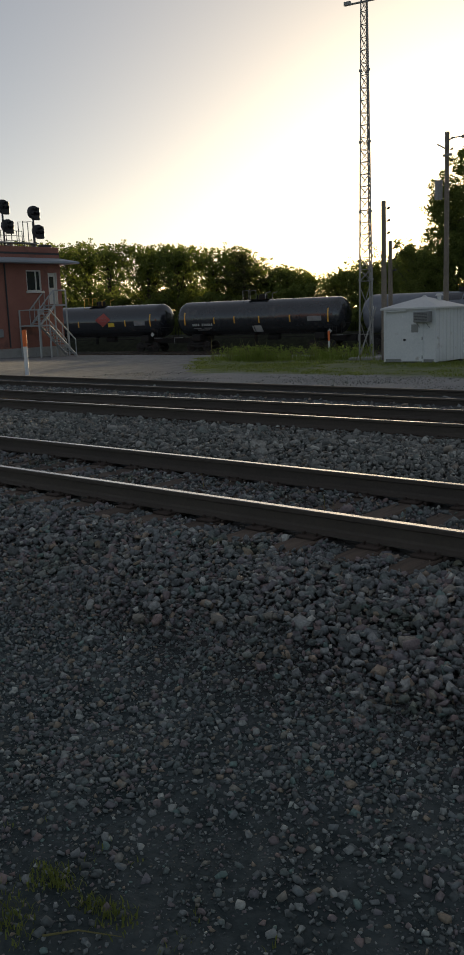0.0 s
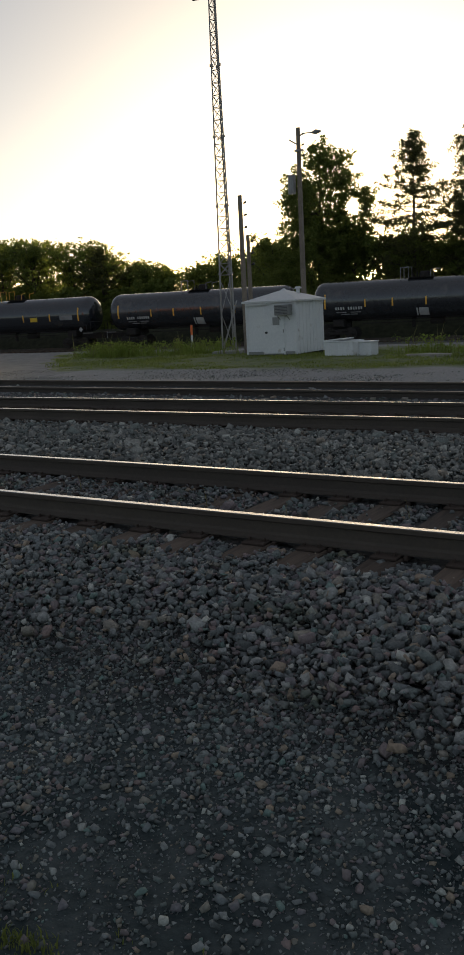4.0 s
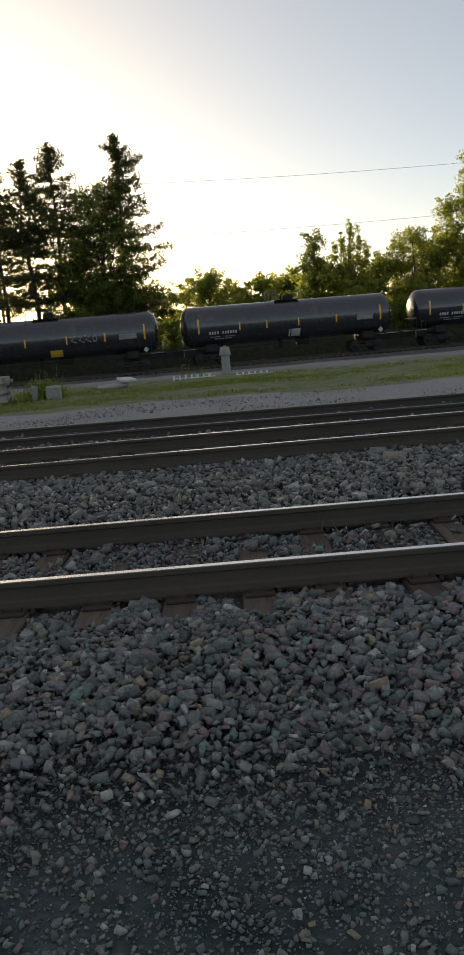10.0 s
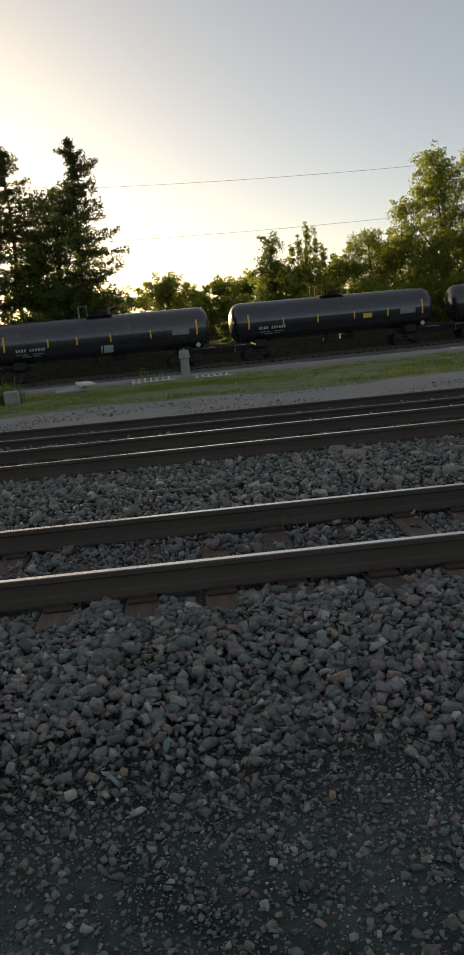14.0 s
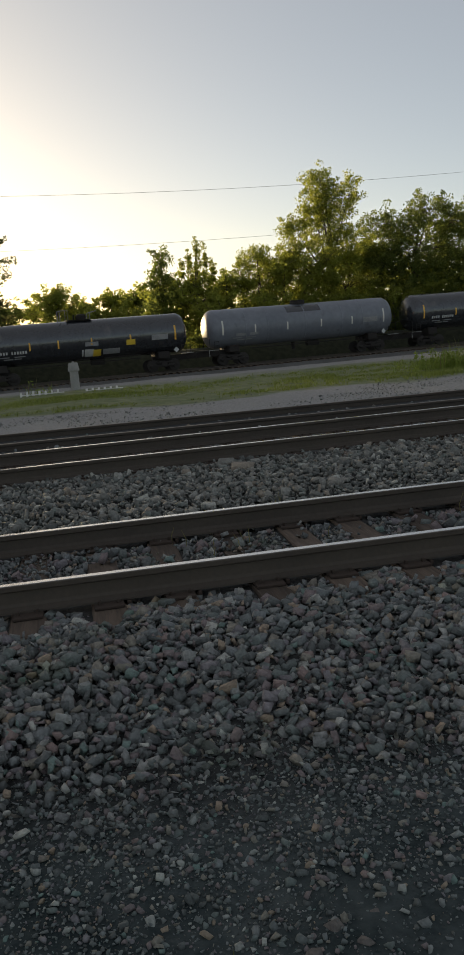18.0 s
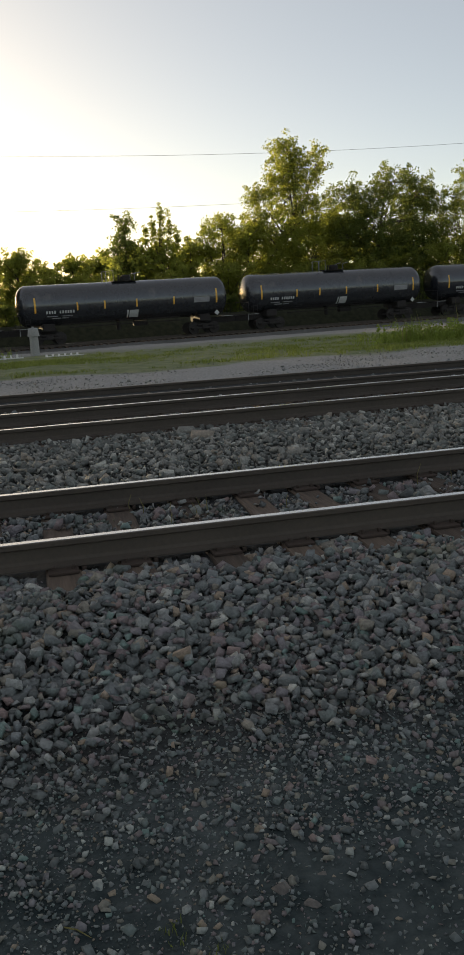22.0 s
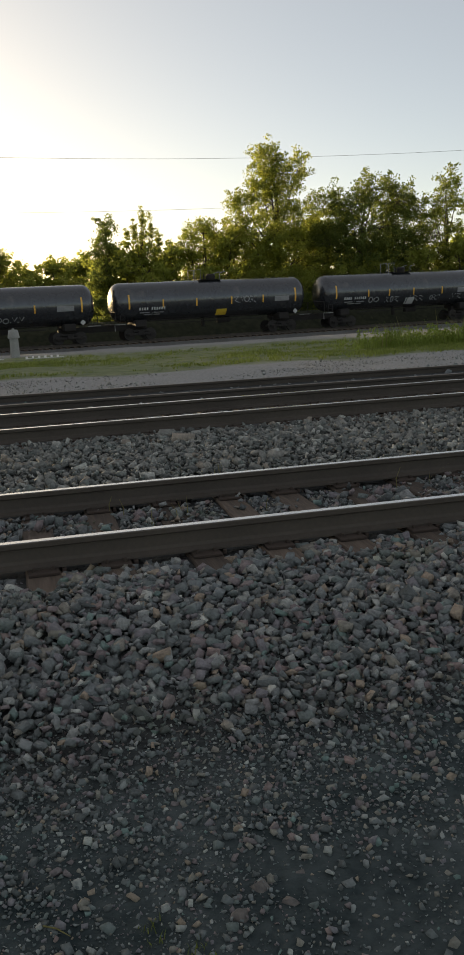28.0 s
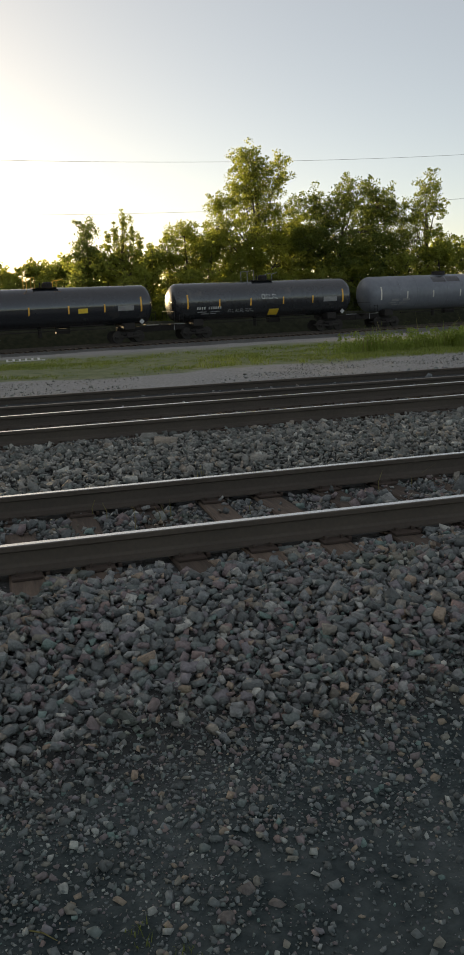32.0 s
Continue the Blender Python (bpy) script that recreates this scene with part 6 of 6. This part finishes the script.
def build_tower_house():
    """The two-storey brick signal tower with its outside stair and the signals on its roof."""
    root = empty("signal_tower", pose(-46.8, 30.75, gz(-46.8, 34) - 0.05))
    W, D, H = 8.0, 6.3, 6.4
    t = 0.3

    def wall(name, x0, x1, y0, y1, holes):
        """Wall panels round openings; holes are (along0, along1, z0, z1)."""
        g = Geo()
        lo, hi = (x0, x1) if x1 - x0 > y1 - y0 else (y0, y1)
        along_x = x1 - x0 > y1 - y0
        cuts = sorted({lo, hi, *[h[0] for h in holes], *[h[1] for h in holes]})
        for a, b in zip(cuts, cuts[1:]):
            spans, z = [], 0.0
            for h in sorted((h for h in holes if h[0] <= a and h[1] >= b), key=lambda q: q[2]):
                spans.append((z, h[2]))
                z = h[3]
            spans.append((z, H))
            for z0, z1 in spans:
                if z1 > z0:
                    c = ((a + b) / 2, (y0 + y1) / 2, (z0 + z1) / 2) if along_x else ((x0 + x1) / 2, (a + b) / 2, (z0 + z1) / 2)
                    s = (b - a, y1 - y0, z1 - z0) if along_x else (x1 - x0, b - a, z1 - z0)
                    g.box(c, s)
        return part(name, g, M_BRICK, root)

    # the wall at x = 0 faces the yard and holds the window and the upper door
    side = [(3.6, 4.75, 4.13, 5.44), (5.28, 5.98, 3.3, 5.3)]
    wall("wall", -W, 0, 0, t, [(-5.2, -4.0, 4.13, 5.44)])
    wall("wall", -W, 0, D - t, D, [])
    wall("wall", -t, 0, t, D - t, side)
    wall("wall", -W, -W + t, t, D - t, [])
    part("floor_slab", Geo().box((-W / 2, D / 2, 3.1), (W - 2 * t, D - 2 * t, 0.2)), M_CONC, root)
    part("flat_roof", Geo().box((-W / 2, D / 2, H + 0.06), (W, D, 0.12)), M_DARK, root)
    part("footing", Geo().box((-W / 2, D / 2, 0.3), (W + 0.08, D + 0.08, 0.66)), M_CONC, root)
    part("parapet", Geo().box((-W / 2, 0.12, H + 0.3), (W, 0.24, 0.36), 0.02), M_BRICK, root)
    part("parapet", Geo().box((-0.12, D / 2 + 0.12, H + 0.3), (0.24, D - 0.25, 0.36), 0.02), M_BRICK, root)
    ev = Geo()
    o, z = 0.9, 5.95
    ev.add([(-W - o, -o, z - 0.12), (o, -o, z - 0.12), (o, D + o, z - 0.12), (-W - o, D + o, z - 0.12), (-W, -0.0, z + 0.25), (0, 0, z + 0.25), (0, D, z + 0.25), (-W, D, z + 0.25),
            (-W - o, -o, z), (o, -o, z), (o, D + o, z), (-W - o, D + o, z)],
           [(8, 9, 5, 4), (9, 10, 6, 5), (10, 11, 7, 6), (11, 8, 4, 7), (0, 1, 9, 8), (1, 2, 10, 9), (2, 3, 11, 10), (3, 0, 8, 11), (0, 3, 2, 1)])
    part("eave", ev, M_EAVE, root, "broad blue-grey eave roof")
    a, b, z0, z1 = side[0]
    w = part("window", Geo().box((-0.1, (a + b) / 2, z0 + 0.04), (0.12, b - a, 0.08)).box((-0.1, (a + b) / 2, z1 - 0.04), (0.12, b - a, 0.08)).box((-0.1, a + 0.04, (z0 + z1) / 2), (0.12, 0.08, z1 - z0)).box((-0.1, b - 0.04, (z0 + z1) / 2), (0.12, 0.08, z1 - z0)).box((-0.1, b - 0.38, (z0 + z1) / 2), (0.1, 0.06, z1 - z0)), M_FRAME, root)
    part("pane", Geo().box((-0.13, (a + b - 0.3) / 2, (z0 + z1) / 2), (0.012, b - a - 0.42, z1 - z0 - 0.1)), M_GLASS, w)
    part("pane", Geo().box((-0.13, b - 0.2, (z0 + z1) / 2), (0.012, 0.28, z1 - z0 - 0.1)), M_GLASS, w)
    part("window_sill", Geo().box((0.05, (a + b) / 2, z0 - 0.05), (0.2, b - a + 0.2, 0.1), 0.01), M_FRAME, w)
    w2 = part("window", Geo().box((-4.6, 0.1, 4.17), (1.2, 0.12, 0.08)).box((-4.6, 0.1, 5.4), (1.2, 0.12, 0.08)).box((-5.16, 0.1, 4.78), (0.08, 0.12, 1.3)).box((-4.04, 0.1, 4.78), (0.08, 0.12, 1.3)), M_FRAME, root)
    part("pane", Geo().box((-4.6, 0.13, 4.78), (1.06, 0.012, 1.2)), M_GLASS, w2)
    a, b, z0, z1 = side[1]
    d = part("door", Geo().box((-0.16, (a + b) / 2, (z0 + z1) / 2), (0.05, b - a - 0.1, z1 - z0 - 0.06), 0.01), M_FRAME, root)
    part("door_pane", Geo().box((-0.128, (a + b) / 2, z0 + 1.4), (0.012, 0.34, 0.7)), M_GLASS, d)
    part("door_frame", Geo().box((-0.1, a + 0.025, (z0 + z1) / 2), (0.2, 0.05, z1 - z0)).box((-0.1, b - 0.025, (z0 + z1) / 2), (0.2, 0.05, z1 - z0)), M_FRAME, d)
    part("downpipe", Geo().tube([(0.06, 2.0, 0.7), (0.06, 2.0, 5.8)], 0.05, 8), M_DARK, root)
    tagged(root, "two-storey red brick signal tower with a broad eave and flat roof", "building")
    # the stair in two flights along the side wall
    M = root.matrix_basis
    stair = empty("outside_stair", M @ Matrix.Translation((0, -0.5, 0)))
    part("landing", Geo().box((0.55, 5.8, 3.22), (1.0, 1.0, 0.1), 0.01), M_STAIR, stair)
    part("landing", Geo().box((1.05, 3.7, 1.98), (2.0, 0.9, 0.1), 0.01), M_STAIR, stair)
    for k in range(6):
        part("tread", Geo().box((0.55, 5.2 - k * 0.19, 3.04 - k * 0.18), (0.9, 0.25, 0.045), 0.005), M_STAIR, stair)
    for k in range(10):
        part("tread", Geo().box((1.55, 4.25 + k * 0.185, 1.8 - k * 0.18), (0.9, 0.25, 0.045), 0.005), M_STAIR, stair)
    for x in (0.08, 1.02):
        part("stringer", Geo().tube([(x, 5.32, 3.15), (x, 4.1, 1.95)], 0.09, 4), M_STAIR, stair)
        part("handrail", Geo().tube([(x, 5.32, 4.15), (x, 4.1, 2.95)], 0.045, 5), M_STAIR, stair)
        for q in (0.0, 0.35, 0.7, 1.0):
            part("baluster", Geo().tube([(x, 5.32 - 1.22 * q, 3.15 - 1.2 * q), (x, 5.32 - 1.22 * q, 4.15 - 1.2 * q)], 0.03, 5), M_STAIR, stair)
    for x in (1.08, 2.02):
        part("stringer", Geo().tube([(x, 4.1, 1.95), (x, 6.05, 0.04)], 0.09, 4), M_STAIR, stair)
        part("handrail", Geo().tube([(x, 3.3, 2.95), (x, 4.1, 2.95), (x, 6.05, 1.04)], 0.045, 5), M_STAIR, stair)
        for q in (0.0, 0.25, 0.5, 0.75, 1.0):
            part("baluster", Geo().tube([(x, 4.1 + 1.95 * q, 1.95 - 1.91 * q), (x, 4.1 + 1.95 * q, 2.95 - 1.91 * q)], 0.03, 5), M_STAIR, stair)
    for x, y, h in ((0.1, 3.3, 2.95), (2.02, 3.3, 2.95), (1.05, 4.1, 1.95), (2.02, 4.1, 1.95), (1.02, 6.28, 4.15), (1.02, 5.35, 4.15)):
        part("post", Geo().tube([(x, y, 0), (x, y, h)], 0.06, 5), M_STAIR, stair)
    part("landing_rail", Geo().tube([(1.02, 5.35, 4.15), (1.02, 6.28, 4.15), (0.1, 6.28, 4.15)], 0.035, 5), M_STAIR, stair)
    part("landing_rail", Geo().tube([(0.1, 3.3, 2.95), (2.02, 3.3, 2.95)], 0.035, 5), M_STAIR, stair)
    tagged(stair, "grey wooden outside stair in two flights on a brick wall", "stair")
    # roof fence
    rf = empty("roof_railing", M @ Matrix.Translation((-0.7, 0.95, H + 0.12)))
    for k in range(8):
        part("post", Geo().tube([(0, 0.3 + 0.4 * k, 0), (0, 0.3 + 0.4 * k, 1.35)], 0.025, 5), M_DARK, rf)
    for z in (0.75, 1.05, 1.35):
        part("rail", Geo().tube([(0, 0.3, z), (0, 3.1, z)], 0.02, 5), M_DARK, rf)
    for x in (-0.35, 0.15):
        part("cage_hoop", Geo().tube([(x, 3.1, 0), (x, 3.1, 1.95), (x, 3.85, 1.95), (x, 3.85, 0)], 0.03, 5), M_DARK, rf)
    part("walkway", Geo().box((-0.1, 2.1, 0.62), (0.7, 4.2, 0.07)), M_GREYMETAL, rf)
    for y in (0.3, 2.2, 4.0):
        part("walkway_leg", Geo().box((-0.1, y, 0.29), (0.5, 0.1, 0.6)), M_GREYMETAL, rf)
    part("vent_box", Geo().box((0.1, 4.75, 0.28), (0.5, 0.75, 0.56), 0.03), M_DARK, rf)
    tagged(rf, "dark steel railing and walkway on a flat roof", "railing")
    # twin-headed signals, their faces to the left and right of the line
    for y, up in ((2.7, 0.22), (5.0, 0.0)):
        sg = empty("railway_signal", M @ Matrix.Translation((-0.7, y, H + 0.12)))
        part("mast", Geo().tube([(0, 0, 0), (0, 0, 2.95 + up)], 0.06, 8), M_DARK, sg)
        for dy, z in ((0.05, 2.55 + up), (0.3, 1.4 + up)):
            hd = part("signal_head", Geo().tube([(0.12, dy, z), (-0.12, dy, z)], 0.4, 20), M_DARK, sg)
            part("case", Geo().box((-0.1, dy + 0.24, z - 0.06), (0.3, 0.5, 0.78), 0.05), M_DARK, hd)
            for a in (90, 210, 330):
                cy, cz = dy + 0.18 * math.cos(radians(a)), z + 0.18 * math.sin(radians(a))
                part("lamp_hood", Geo().tube([(0.12, cy, cz), (0.34, cy, cz)], [0.1, 0.09], 10, cap=False), M_DARK, hd)
            part("arm", Geo().tube([(0, 0, z), (0, dy + 0.1, z)], 0.04, 6), M_DARK, sg)
        tagged(sg, "dark twin-headed railway signal on a roof", "signal", "roof signals")
    part("meter_box", Geo().box((0.1, 1.3, 1.6), (0.2, 0.35, 0.5), 0.02), M_GREYMETAL, root)


# ---- grass and weeds ----
def blades(name, label, pts, heights, material, rng, per=4, width=0.02, spread=0.08):
    n = len(pts) * per
    base = np.repeat(np.asarray(pts), per, 0)
    base = base + np.concatenate([rng.normal(0, spread, (n, 2)), np.zeros((n, 1))], 1)
    h = np.repeat(np.asarray(heights), per) * rng.uniform(0.5, 1.2, n)
    a = rng.uniform(0, 2 * np.pi, n)
    d = np.stack([np.cos(a), np.sin(a), np.zeros(n)], -1)
    side = np.stack([-np.sin(a), np.cos(a), np.zeros(n)], -1) * (width * rng.uniform(0.6, 1.4, n))[:, None]
    lean = rng.uniform(0.1, 0.95, n)[:, None]
    up = np.array([0, 0, 1.0])
    p1 = base + up * (h * 0.55)[:, None] + d * h[:, None] * lean * 0.3
    p2 = base + up * h[:, None] + d * h[:, None] * lean
    v = np.stack([base - side, base + side, p1 + side * 0.7, p1 - side * 0.7, p2], 1).reshape(-1, 3)
    i = np.arange(n)[:, None] * 5
    f = np.concatenate([i + np.array([0, 1, 2]), i + np.array([0, 2, 3]), i + np.array([3, 2, 4])], 1).reshape(-1, 3)
    return tagged(new(name, raw_mesh(name, v, f, material)), label, "grass", kind="stuff")


def build_grass(rng):
    p = jitter_grid(-45, 34, 21.6, 37, 0.17, rng)
    x, y = p[:, 0], p[:, 1]
    patch = patchy(x, y * 1.6, 6.0, 21) + 0.5 * patchy(x, y, 1.6, 22)
    near_edge = 22.6 + 0.9 * patchy(x, y * 0, 4.0, 23)
    d = np.clip(0.5 + 0.6 * patch, 0.03, 1) * np.clip((y - near_edge) / 1.6, 0, 1) * np.clip((35 - y) / 7, 0, 1) * np.clip(x + 0.93 * y + 1.0, 0, 1)
    k = rng.uniform(size=len(p)) < d
    p = p[k]
    pts = np.stack([p[:, 0], p[:, 1], ground_z(p[:, 0], p[:, 1])], -1)
    h = np.clip(0.065 + 0.05 * patchy(p[:, 0], p[:, 1], 2.5, 24), 0.03, 0.2)
    blades("verge_grass", "uneven green grass on the verge", pts, h, M_GRASS, rng, 12, 0.013, 0.11)
    # tall weeds
    spots, stalks = [], []
    for cx, cy, rx, ry, n, m in ((-26.3, 31.8, 2.0, 0.7, 110, 34), (-23.0, 33.0, 3.2, 1.2, 80, 20), (-5.9, 29.0, 0.6, 0.4, 40, 20), (15.0, 26.0, 1.6, 0.8, 120, 30), (17.6, 26.6, 2.2, 1.2, 190, 30), (12.5, 26.6, 1.6, 0.7, 50, 8), (-1.2, 34.4, 0.9, 0.5, 3, 3), (-10.5, 30.5, 2.2, 0.8, 30, 12)):
        q = rng.normal(0, 0.5, (n, 2)) * (rx, ry) + (cx, cy)
        spots.append(q)
        stalks.append(q[:m])
    q = np.concatenate(stalks)
    pts = np.stack([q[:, 0], q[:, 1], ground_z(q[:, 0], q[:, 1])], -1)
    blades("tall_weeds", "tall pale weeds and seed stalks", pts, rng.uniform(0.5, 1.1, len(q)), M_STRAW, rng, 3, 0.012, 0.1)
    q = np.concatenate(spots)
    pts = np.stack([q[:, 0], q[:, 1], ground_z(q[:, 0], q[:, 1])], -1)
    blades("tall_grass", "tall bright green grass in clumps on the verge", pts, rng.uniform(0.15, 0.8, len(q)) * rng.uniform(0.6, 1.1, len(q)), M_WEED, rng, 18, 0.009, 0.2)
    C = pts + np.stack([rng.normal(0, 0.1, len(q)), rng.normal(0, 0.1, len(q)), rng.uniform(0.1, 0.6, len(q))], -1)
    tagged(new("weed_leaves", leaves_mesh("weed_leaves", C, np.full(len(C), 0.22), 12, 0.1, M_WEED, rng)), "leafy green weeds on the verge", "weeds", kind="stuff")
    # weeds in the near track and at the photographer's corner
    q = np.array([(1.05, 6.2), (1.3, 6.35), (3.55, 6.7), (-3.6, 6.1), (-4.4, 6.2), (-2.6, 6.4), (-6.0, 6.3), (1.9, 7.6), (-0.6, 7.4), (-9.0, 6.4)])
    pts = np.stack([q[:, 0], q[:, 1], np.full(len(q), -0.24)], -1)
    blades("track_weeds", "thin dry weeds growing between the rails", pts, np.full(len(q), 0.22), M_STRAW, rng, 3, 0.004, 0.03)
    q = np.concatenate([rng.normal(0, 1, (44, 2)) * (0.08, 0.05) + (-2.37, 1.34), rng.normal(0, 1, (40, 2)) * (0.05, 0.03) + (-2.39, 1.58), rng.normal(0, 1, (36, 2)) * (0.05, 0.03) + (-2.1, 1.58)])
    pts = np.stack([q[:, 0], q[:, 1], np.full(len(q), -0.42)], -1)
    blades("grass_tuft", "green grass tuft at the edge of the dirt", pts, np.full(len(q), 0.03), M_LEAF2, rng, 5, 0.003, 0.02)
    q = np.concatenate([rng.uniform((-3.0, 1.3), (-1.2, 1.9), (26, 2)), rng.normal(0, 0.03, (6, 2)) + (0.44, 2.2), rng.normal(0, 0.02, (5, 2)) + (0.54, 2.06)])
    pts = np.stack([q[:, 0], q[:, 1], np.full(len(q), -0.42)], -1)
    blades("dirt_weeds", "sparse small weeds in trodden dirt", pts, np.full(len(q), 0.03), M_LEAF2, rng, 4, 0.0025, 0.02)
    twig = new("dry_twig", Geo().tube([(-2.16, 1.36, -0.405), (-2.08, 1.44, -0.395), (-1.96, 1.52, -0.41)], [0.004, 0.003, 0.0015], 5).mesh("dry_twig", M_STRAW))
    tagged(twig, "thin dry twig lying on dark dirt", "twig")
    twig = new("dry_twig", Geo().tube([(0.08, 2.33, -0.412), (0.13, 2.285, -0.4), (0.17, 2.25, -0.41)], [0.003, 0.0025, 0.0015], 5).mesh("dry_twig", M_STRAW))
    tagged(twig, "short dry twig lying on gravelly dirt", "twig")
    for x, y, h, lean in ((3.15, 6.49, 0.21, 0.03), (0.87, 6.55, 0.16, -0.02), (0.79, 6.74, 0.15, 0.02), (1.975, 6.33, 0.11, 0.01)):
        stalk = new("weed_stalk", Geo().tube([(x, y, -0.24), (x - lean * 0.4, y, -0.215 + 0.55 * h), (x + lean, y + 0.01, -0.215 + h)], [0.004, 0.0035, 0.0015], 5).mesh("weed_stalk", M_STRAW))
        tagged(stalk, "single pale dry stalk standing between the rails", "weed", "stalks between the rails")
    rock = rock_shapes(3, rng, 12, (0.34, 0.5))
    for (x, y, z, k) in ((0.775, 2.29, 0.07, 1), (0.69, 2.18, 0.06, 2), (0.85, 2.2, 0.055, 2), (0.93, 2.32, 0.045, 1)):
        v, f = rock[k]
        ob = new("loose_stone", raw_mesh("loose_stone", v * z, f, M_ROCK))
        ob.matrix_basis = pose(x, y, -0.42 + z * 0.12, 0, 0, 137 * k + 900 * x)
        tagged(ob, "grey stone lying loose on the dark dirt", "stone", "loose stones")


def motions():
    for ob, start in CARS:
        walk(ob, [(t, car_pose(start - SPEED * t)) for t in (0.0, 8.0, 16.0, 24.0, 32.0)])


build_ground()
build_train()
build_train_bed(np.random.default_rng(2))
build_shed()
build_bin()
build_lumber()
build_concrete_bits()
build_markers()
build_mast()
build_poles()
build_tower_house()
build_trees()
build_grass(np.random.default_rng(4))
build_ballast(np.random.default_rng(6))
build_tracks(np.random.default_rng(1))
motions()
